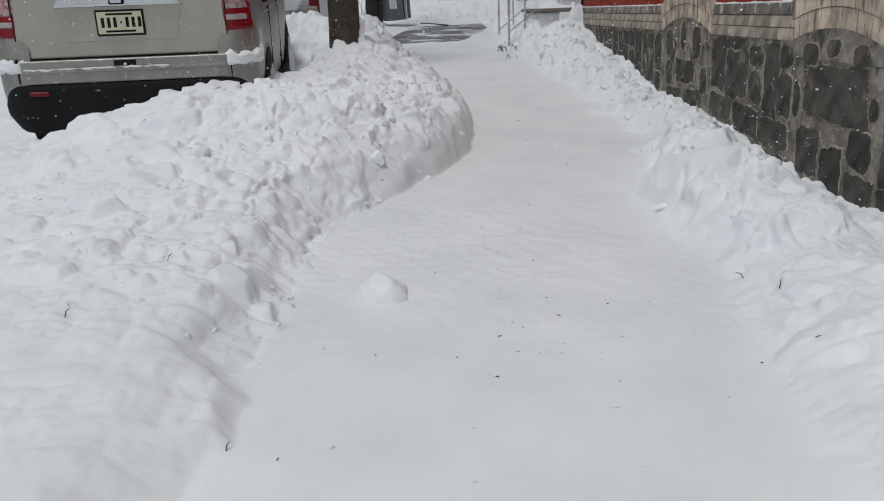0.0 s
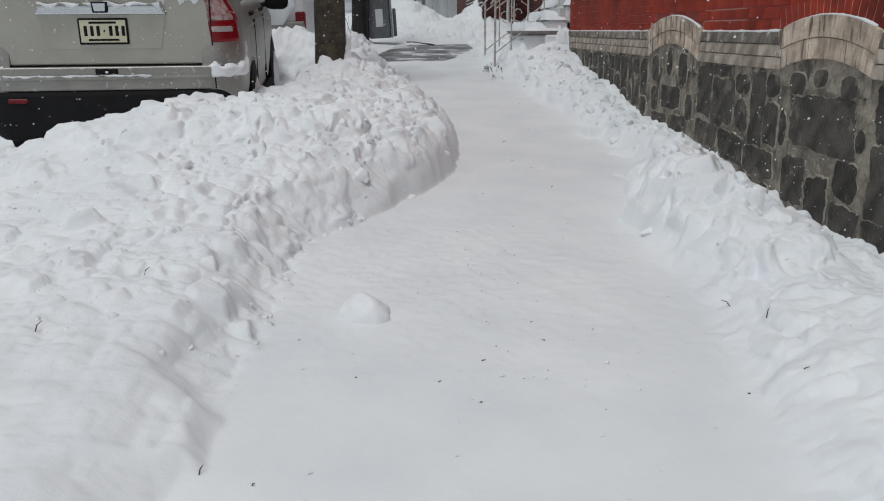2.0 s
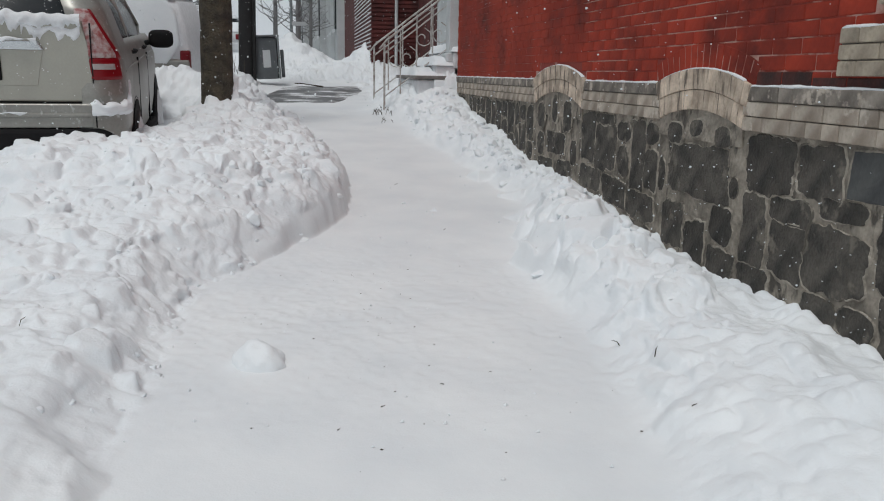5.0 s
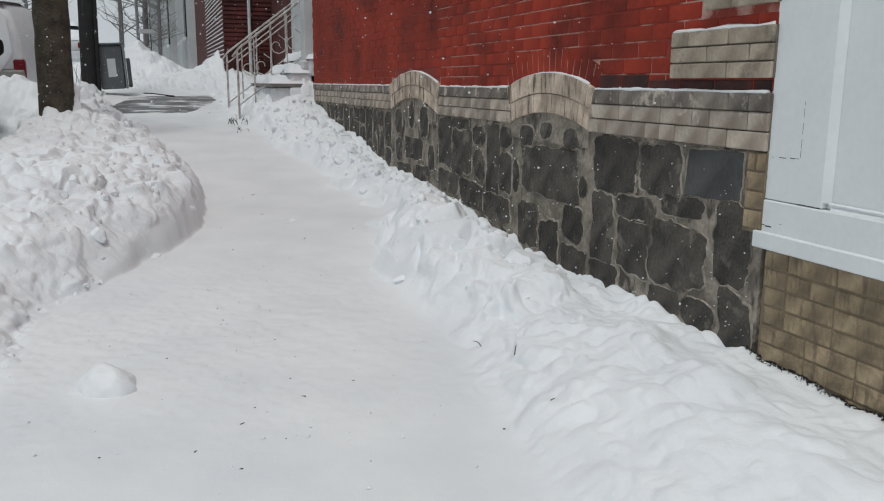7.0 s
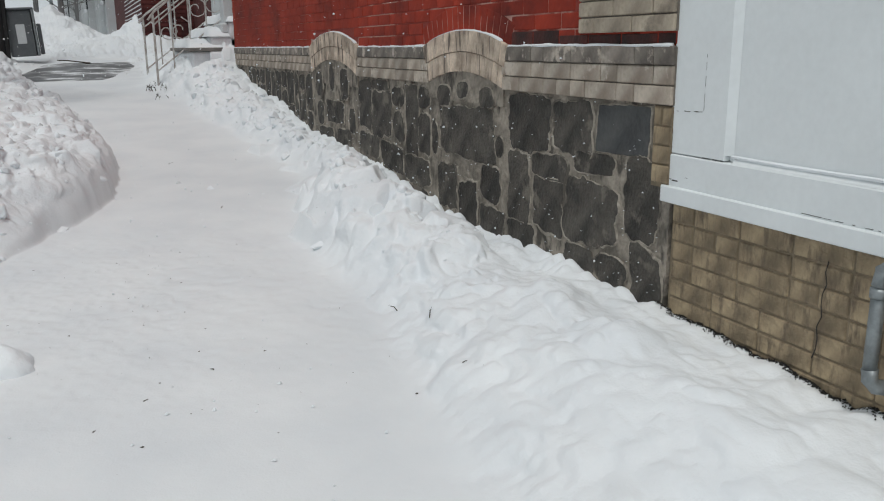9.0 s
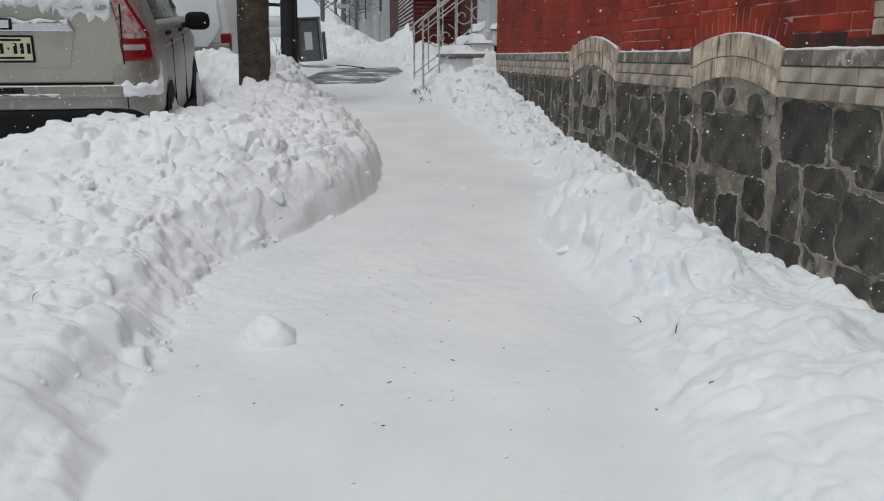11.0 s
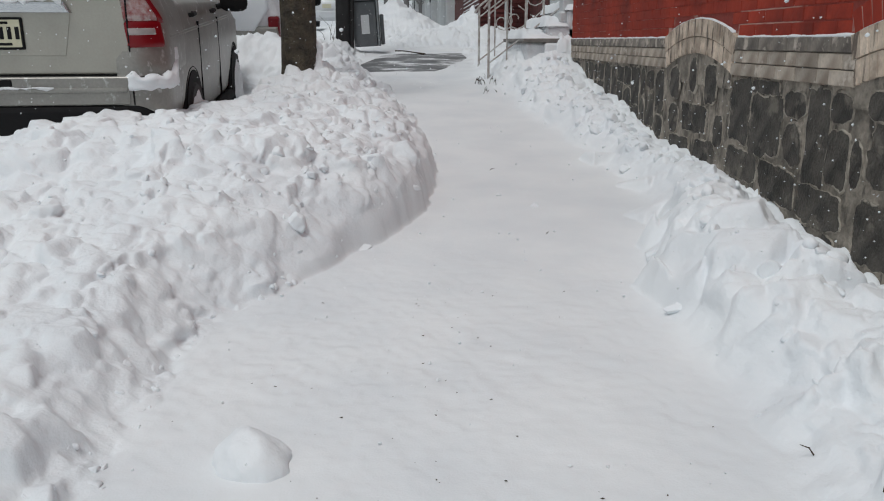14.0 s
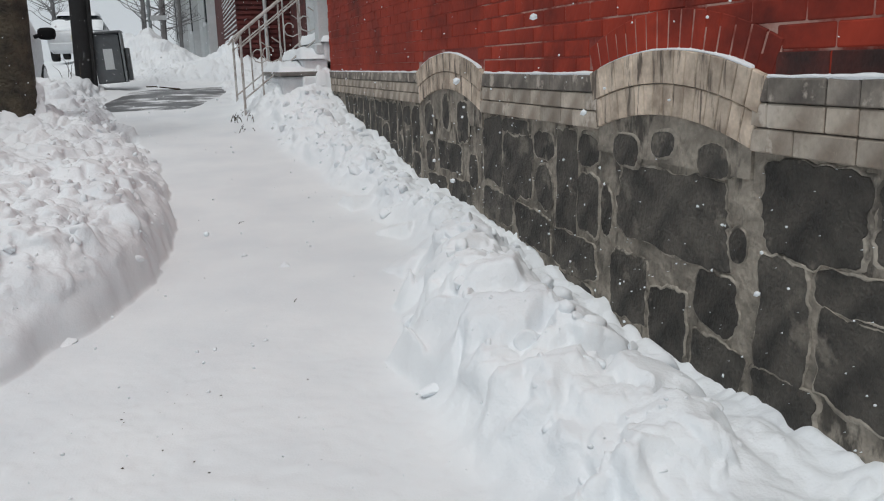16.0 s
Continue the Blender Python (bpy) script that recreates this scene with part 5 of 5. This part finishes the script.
def bark_patch(name, mat, a0, a1, z0, z1, thick, seed, label):
    """A ragged patch lying on the trunk between two angles (degrees, -90 faces down the walk)."""
    bm = bmesh.new()
    g = []
    na, nz = 22, 30
    for i in range(na + 1):
        row = []
        for j in range(nz + 1):
            u, v = i / na, j / nz
            edge = min(u, 1 - u, v, 1 - v) * 3.2 - 0.75 + 2.6 * noise.noise(Vector((u * 3, v * 5, seed))) + 0.8 * noise.noise(Vector((u * 8, v * 13, seed)))
            rim = min(1.0, 7 * min(u, 1 - u, v, 1 - v))
            lift = thick * (rim * max(-0.6, min(1.0, edge)) - 0.8 * (1 - rim))
            a = radians(a0 + (a1 - a0) * u)
            z = z0 + (z1 - z0) * v
            r = 0.168 + 0.03 * max(0, 1.0 - z) + lift
            row.append(bm.verts.new((-0.715 + r * math.cos(a), 9.36 + r * math.sin(a), z)))
        g.append(row)
    for a, b in zip(g, g[1:]):
        for j in range(nz):
            bm.faces.new((a[j], b[j], b[j + 1], a[j + 1]))
    return part(name, bm, mat, tree, label, smooth=True)


bark_patch("bark_snow", SNOW, -38, 40, 0.68, 1.20, 0.055, 1.0, "snow plastered on the bark")
bark_patch("bark_snow", SNOW, -130, -40, 0.72, 0.96, 0.016, 4.0, "snow plastered on the bark")

lump = clod(random.Random(41), 0.13, 1.0, 3, 6)
for v in lump.verts:
    v.co = Vector((-0.545 + v.co.x * 0.75, 9.33 + v.co.y, 0.86 + v.co.z * 1.9))
part("foot_snow", lump, SNOW, tree, "snow drifted against the trunk", smooth=True)

pole = thing("utility_pole", "black tarred utility pole standing in the snow", "pole")
part("shaft", tube([(-0.672, 14.1, 0.6), (-0.665, 14.1, 1.1), (-0.62, 14.1, 3.0), (-0.57, 14.1, 7.0)], 0.12, 18, taper=[0.125, 0.122, 0.118, 0.105]), POLE_BLACK, pole, smooth=True)
part("conduit", tube([(-0.535, 14.04, 1.0), (-0.505, 14.04, 3.0), (-0.44, 14.04, 6.0)], 0.03, 8), POLE_BLACK, pole)

bin_thing = thing("litter_bin", "dark grey street bin with a lid and a pale notice", "bin", pose(-0.33, 14.25, 1.07, 0, -3, 0) @ Matrix.Diagonal((1, 1, 0.92, 1)))
part("body", prism([(-0.17, -0.15), (0.17, -0.15), (0.19, 0.15), (-0.19, 0.15)], 0.72, "z", 0.0, bevel=0.03, seg=2), BIN, bin_thing)
part("lid", box(-0.22, 0.22, -0.18, 0.18, 0.72, 0.755, 0.012), BIN, bin_thing)
part("side_post", box(0.185, 0.215, -0.18, 0.16, 0.0, 0.72, 0.005), PIPE, bin_thing)
part("side_flap", box(0.225, 0.28, -0.10, 0.12, 0.02, 0.50, 0.01), BIN, bin_thing)
part("notice", box(-0.05, 0.07, -0.157, -0.15, 0.20, 0.50, 0.002), PALE, bin_thing, "faded paper notice")

# wet paving where the snow has gone
bm = bmesh.new()
rows = []
for k in range(60):
    y = 11.75 + 2.9 * k / 59
    a = -0.42 + 0.075 * (y - 11.75) + 0.16 * noise.noise(Vector((y * 1.7, 0, 0))) + 0.5 * max(0.0, 12.1 - y)
    b = 0.55 + 0.28 * (y - 11.75) + 0.20 * noise.noise(Vector((y * 1.9, 5, 0)))
    ends = abs(k / 29.5 - 1)
    rows.append([bm.verts.new((a + (b - a) * (j / 16 * 1.3 - 0.15), y, float(walk_z(y)) + 0.022 - 0.032 * max(abs(j / 8 - 1), ends) ** 2)) for j in range(17)])
for a, b in zip(rows, rows[1:]):
    for j in range(16):
        bm.faces.new((a[j], a[j + 1], b[j + 1], b[j]))
pavement = tagged(part("pavement", bm, WET), "wet dark paving showing through the snow", "pavement", kind="structure")

# stoop with its iron railings
stoop = thing("stoop", "snow-covered stone stoop leading to a door", "steps")
for k in range(4):
    high = 1.135 + 0.17 * k
    part("step", box(1.58 + 0.22 * k, 2.6, 10.42, 12.35, 0.3, high - 0.001, 0.03, seg=2), SNOW_DUST, stoop, "step plastered with snow")
    snow_blanket(stoop, 1.56 + 0.22 * k, 1.58 + 0.22 * k + 0.26, 10.40 if k else 10.47, 12.35, lambda u, v: high - 0.002 + (0.0 if k else 0.04), 0.11, k, "step_snow", 8, 24)
snow_blanket(stoop, 1.90, 2.10, 10.31, 10.62, lambda u, v: 0.97 + 0.14 * v, 0.19, 11.0, "corner_drift", 12, 12)
part("foot_drift", box(1.78, 2.055, 10.345, 10.416, 0.5, 1.13, 0.02, seg=2), SNOW, stoop, "snow packed under the slab")
part("tread_slab", box(1.545, 1.97, 10.37, 12.37, 1.136, 1.178, 0.008), STEP, stoop, "worn stone slab")
snow_blanket(stoop, 1.555, 1.96, 10.39, 10.9, lambda u, v: 1.177, 0.05, 8.0, "step_snow", 10, 12)


def railing(y, label):
    r = thing("railing", label, "railing", group="stoop railings")
    foot, top = (1.22, 0.78), (2.45, 1.72)
    slope = (top[1] - foot[1]) / (top[0] - foot[0])
    posts = 7
    for k in range(posts):
        x = foot[0] + (top[0] - foot[0]) * k / (posts - 1)
        z = foot[1] + slope * (x - foot[0])
        part("baluster", tube([(x, y, z - 0.25), (x, y, z + 0.78)], 0.0095 if k else 0.014, 8), RAIL, r)
    for h, rad in ((0.80, 0.014), (0.66, 0.009), (0.12, 0.009)):
        part("handrail" if h > 0.7 else "rail", tube([(foot[0] - (0.06 if h > 0.7 else 0), y, foot[1] + h - (0.08 if h > 0.7 else 0)), (foot[0] + 0.02, y, foot[1] + h + 0.02), (top[0], y, top[1] + h)], rad, 8), RAIL, r)
    for k in range(3):
        x = foot[0] + 0.3 + 0.4 * k
        z = foot[1] + slope * (x - foot[0]) + 0.38
        part("scroll", tube([(x + (0.03 + 0.011 * i) * math.cos(i * 0.7), y, z + (0.03 + 0.011 * i) * math.sin(i * 0.7)) for i in range(12)], 0.007, 6), RAIL, r)
    return r


railing(10.85, "white-painted iron stair railing with scrolls, flecked with snow")
railing(12.25, "white-painted iron stair railing with scrolls, rusty in places")

# doorway beyond the corner and the next houses
door_case = thing("doorway", "pale grey painted door surround at the top of the stoop", "doorway")
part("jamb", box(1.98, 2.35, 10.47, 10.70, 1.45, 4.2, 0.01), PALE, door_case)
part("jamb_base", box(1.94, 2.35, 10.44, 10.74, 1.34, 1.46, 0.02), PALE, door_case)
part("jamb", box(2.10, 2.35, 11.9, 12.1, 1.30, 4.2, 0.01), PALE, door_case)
part("door", box(2.40, 2.46, 10.62, 11.9, 1.30, 3.6, 0.01), GREY_FAR, door_case)
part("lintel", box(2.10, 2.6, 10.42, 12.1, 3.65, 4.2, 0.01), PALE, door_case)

terrace = thing("brick_house", "dark red brick house with snow caught in its joints", "house")
tw = part("wall", box(1.50, 8.0, 15.8, 24.0, 0.6, 8.0), DARK_RED, terrace)
for k in range(34):
    z = 1.3 + 0.075 * k
    part("snow_joint", box(1.488, 1.50, 15.8 + 0.02 * (k % 3), 20.0, z, z + 0.018), SNOW_DUST, tw)
    part("course", box(1.50, 2.55, 15.775, 15.80, z + 0.022, z + 0.072), DARK_RED, tw)
setback = part("wall", box(2.36, 6.0, 12.12, 15.8, 0.6, 8.0), DARK_RED, terrace)
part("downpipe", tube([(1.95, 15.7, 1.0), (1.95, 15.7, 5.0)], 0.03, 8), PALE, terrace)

# far fronts: haze is painted in through their pale base colours
far_row = ((24.0, 29.0, 1.3, PALE, "pale house front far up the street"), (29.2, 37.0, 1.0, GREY_FAR, "grey house front far up the street"), (38.0, 60.0, 0.5, GREY_FAR, "grey houses at the end of the street, haze put into their colour"))
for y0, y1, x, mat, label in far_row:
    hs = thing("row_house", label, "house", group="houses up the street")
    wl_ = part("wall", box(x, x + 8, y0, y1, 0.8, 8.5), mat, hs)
    for k in range(int((y1 - y0) / 1.6)):
        y = y0 + 0.5 + 1.6 * k
        wd = part("window", box(x - 0.04, x + 0.01, y, y + 0.8, 2.4, 4.0), GLASS, wl_)
        part("sill", box(x - 0.10, x - 0.042, y - 0.06, y + 0.86, 2.32, 2.395), SNOW_DUST, wd)
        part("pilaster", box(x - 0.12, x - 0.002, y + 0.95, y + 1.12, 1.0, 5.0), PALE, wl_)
    part("roof", box(x - 0.3, x + 8.2, y0, y1, 8.5, 8.8), SNOW, hs)
# houses across the street: their grey is paled to carry haze
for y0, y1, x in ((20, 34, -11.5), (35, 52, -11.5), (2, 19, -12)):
    hs = thing("row_house", "grey house across the street, haze put into its paler grey", "house", group="houses across the street")
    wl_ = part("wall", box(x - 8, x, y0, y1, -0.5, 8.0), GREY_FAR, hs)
    for k in range(int((y1 - y0) / 2.2)):
        y = y0 + 0.7 + 2.2 * k
        for z in (1.6, 4.4):
            part("window", box(x - 0.01, x + 0.05, y, y + 1.0, z, z + 1.6), GLASS, wl_)
    part("roof", box(x - 8.2, x + 0.3, y0, y1, 8.0, 8.3), SNOW, hs)
# added plain sheet; its pale colour gives the haze beyond the street
backdrop = tagged(part("backdrop", box(-300, 300, 420, 421, -20, 60), SNOW_DUST), "pale sheet standing for the hazy snowy distance", "backdrop", kind="structure")

# bare trees up the street
for x, y, s, seed in ((0.2, 24, 1.0, 1), (-0.6, 33, 1.2, 2), (0.6, 27, 0.7, 3), (-5.0, 45, 1.5, 4)):
    bt = thing("bare_tree", "leafless tree far up the street, haze put into its bark colour", "tree", group="bare trees")
    r2 = random.Random(seed)
    z = float(walk_z(y))
    part("trunk", tube([(x, y, z - 0.2), (x + 0.05, y, z + 2), (x, y, z + 5 * s)], 0.1, 8, taper=[0.085 * s, 0.065 * s, 0.02]), BARK_FAR, bt)
    bm = bmesh.new()
    for _ in range(70):
        h = r2.uniform(0.8, 4.6) * s
        a = r2.uniform(0, 6.28)
        ln = r2.uniform(0.5, 1.5) * s
        p = Vector((x, y, z + h))
        up = r2.uniform(0.2, 0.7)
        q = p + Vector((math.cos(a) * ln * 0.5, math.sin(a) * ln * 0.5, ln * 0.5 * up))
        e = q + Vector((math.cos(a + r2.uniform(-0.7, 0.7)) * ln * 0.4, math.sin(a) * ln * 0.4, ln * r2.uniform(0.1, 0.5)))
        tube([p, q, e], 0.02, 4, bm=bm, taper=[0.016 * s, 0.010 * s, 0.004])
        for f in (0.2, 0.45, 0.7, 0.9):
            c = q.lerp(e, f) if r2.random() < 0.6 else p.lerp(q, f)
            d = Vector((r2.uniform(-1, 1), r2.uniform(-1, 1), r2.uniform(-0.2, 1))) * 0.35 * s
            tube([c, c + d * 0.6 + Vector((0, 0, 0.03)), c + d], 0.006, 3, bm=bm, taper=[0.007 * s, 0.005 * s, 0.002])
    tagged(part("crown", bm, BARK_FAR, bt), kind="stuff")

sign = thing("street_sign", "small street sign on a thin pole", "sign")
part("post", tube([(0.05, 20.0, 1.0), (0.05, 20.0, 3.4)], 0.035, 8), PIPE, sign)
part("blade", box(0.06, 0.38, 19.95, 19.97, 2.22, 2.31, 0.005), GREY_FAR, sign)

# a fallen branch, weeds and twigs in the snow
branch = tagged(part("branch", tube([(x, y, float(walk_z(y)) + h) for x, y, h in ((0.10, 14.30, 0.045), (0.22, 14.24, 0.05), (0.40, 14.15, 0.035), (0.55, 14.05, 0.02))], 0.01, 8, taper=[0.010, 0.009, 0.009, 0.017]), TWIG), "broken grey branch lying across the walk", "branch")


def weed(x, y, seed, n=9, tall=0.16):
    w = thing("weed", "dead weed stalks poking out of the snow", "weed", group="dead weeds")
    r2 = random.Random(seed)
    z = ground_at(x, y)
    for _ in range(n):
        a, l = r2.uniform(0, 6.28), r2.uniform(0.4, 1.0) * tall
        p = Vector((x + r2.uniform(-0.13, 0.13), y + r2.uniform(-0.4, 0.4), z - 0.02))
        tip = p + Vector((math.cos(a) * l * 0.6, math.sin(a) * l * 0.6, l * 0.8))
        part("stalk", tube([p, p + Vector((math.cos(a) * l * 0.2, math.sin(a) * l * 0.2, l * 0.5)), tip], 0.003, 5, taper=[0.0035, 0.003, 0.0015]), TWIG, w)
        if tall < 0.3:
            leaf = clod(r2, r2.uniform(0.006, 0.015), 0.5, 1)
            for v in leaf.verts:
                v.co = v.co + p + (tip - p) * 0.65
            part("leaf", leaf, TWIG, w)


weed(1.14, 10.75, 1, 20, 0.12)
weed(1.20, 10.2, 2, 6, 0.08)
weed(-0.80, 13.7, 3, 5, 0.5)


def twig(x, y, length, turn, lift, label="small dark twig stuck in the snow", thick=0.0022):
    z = ground_at(x, y)
    c, s = math.cos(turn), math.sin(turn)
    t = part("twig", tube([(x, y, z - 0.01), (x + c * length * 0.25, y + s * length * 0.25, z + lift * 0.5), (x + c * length * 0.7, y + s * length * 0.7, z + lift * 0.75)], thick, 5, taper=[thick, thick * 0.9, thick * 0.4]), TWIG)
    return tagged(t, label, "twig", group="twigs in the snow")


for x, y, l, turn, lift in ((1.381, 2.868, 0.02, 0.5, 0.04), (1.34, 3.1, 0.05, 2.5, 0.012), (-0.446, 2.10, 0.03, 1.0, 0.03), (-0.95, 1.85, 0.02, 1.6, 0.05), (-0.30, 2.05, 0.015, 0.0, 0.01), (0.86, 6.75, 0.06, 0.2, 0.015), (1.0, 5.2, 0.05, 1.0, 0.01), (0.35, 2.75, 0.03, 0.3, 0.004), (0.6, 2.9, 0.025, 2.9, 0.004), (0.2, 2.6, 0.02, 0.7, 0.004), (-0.9, 3.2, 0.04, 0.8, 0.03), (-1.1, 2.7, 0.05, 1.2, 0.03), (1.30, 2.42, 0.04, 0.3, 0.01)):
    twig(x, y, l, turn, lift)

# clods of snow that lie loose
for k, (x, y, size, flat) in enumerate(((-0.06, 3.18, 0.10, 0.85), (1.40, 4.75, 0.06, 0.6), (1.30, 4.12, 0.045, 0.5), (-0.15, 4.75, 0.05, 0.8), (0.12, 5.0, 0.04, 0.8), (1.02, 5.75, 0.035, 0.6), (0.85, 6.0, 0.025, 0.6))):
    r2 = random.Random(100 + k)
    ob = part("snow_clod", clod(r2, size, flat + 0.15, 4, 9 if k else 0), SNOW, smooth=True)
    ob.location = (x, y, ground_at(x, y) - size * flat * (0.15 if size < 0.11 else -0.05))
    ob.rotation_euler = (r2.uniform(-0.4, 0.4), r2.uniform(-0.4, 0.4), r2.uniform(0, 6.28))
    tagged(ob, "loose rounded clod of white snow", "snow clod", group="loose snow clods")

# crumbs on the walk and flakes in the air
r2 = random.Random(21)
bm = bmesh.new()
for _ in range(150):
    y = 1.9 + 6.5 * r2.random() ** 1.3
    x = r2.gauss(0.35, 0.45)
    s = 0.002 + 0.008 * r2.random() ** 3
    c = Vector((x, y, ground_at(x, y) + s * 0.3))
    v = [bm.verts.new(c + Vector((s * r2.uniform(0.6, 1.2) * dx, s * r2.uniform(0.6, 1.2) * dy, s * r2.uniform(0.5, 1.0) * dz))) for dx, dy, dz in ((1, 0, 0), (0, 1, 0), (-1, 0, 0), (0, -1, 0), (0, 0, 1))]
    for a, b in ((0, 1), (1, 2), (2, 3), (3, 0)):
        bm.faces.new((v[a], v[b], v[4]))
tagged(part("snow_crumbs", bm, SNOW), "small crumbs of snow scattered on the walk", "snow", kind="stuff")
bm = bmesh.new()
for _ in range(80):
    x, y, s = r2.gauss(0.5, 0.38), 2.3 + 2.2 * r2.random() ** 0.8, 0.001 + 0.003 * r2.random() ** 2
    c = Vector((x, y, ground_at(x, y) + 0.001))
    q = r2.uniform(0, 6.28)
    v = [bm.verts.new(c + Vector((s * r2.uniform(0.6, 2.2) * math.cos(q + k * 1.571), s * r2.uniform(0.6, 2.2) * math.sin(q + k * 1.571), 0))) for k in range(4)]
    top = bm.verts.new(c + Vector((0, 0, s * 0.6)))
    for k in range(4):
        bm.faces.new((v[k], v[(k + 1) % 4], top))
tagged(part("specks", bm, TWIG), "dark specks of dirt on the trodden snow", "dirt", kind="stuff")
bm = bmesh.new()
for _ in range(3600):
    y = 2.3 + 12 * r2.random() ** 1.1
    x = r2.uniform(-0.55 * y - 0.5, min(2.0, 0.5 * y + 0.5))
    z = r2.uniform(ground_at(x, y) + 0.1, float(walk_z(y)) + 1.7 + 0.05 * y)
    s = 0.0013 + (0.0026 if y < 4.5 else 0.0038) * r2.random() ** 2
    c = Vector((x, y, z))
    ring = [[bm.verts.new(c + Vector((math.cos(k * 1.0472 + h), math.sin(k * 1.0472 + h), h)) * s * r2.uniform(0.75, 1.2)) for k in range(6)] for h in (-0.5, 0.5)]
    ends = [bm.verts.new(c + Vector((0, 0, h)) * s) for h in (-1.0, 1.0)]
    for k in range(6):
        m = (k + 1) % 6
        bm.faces.new((ring[0][k], ring[0][m], ring[1][m], ring[1][k]))
        bm.faces.new((ring[0][m], ring[0][k], ends[0]))
        bm.faces.new((ring[1][k], ring[1][m], ends[1]))
tagged(part("snowflakes", bm, SNOW, smooth=True), "light snowflakes drifting in the air", "snow", kind="stuff")
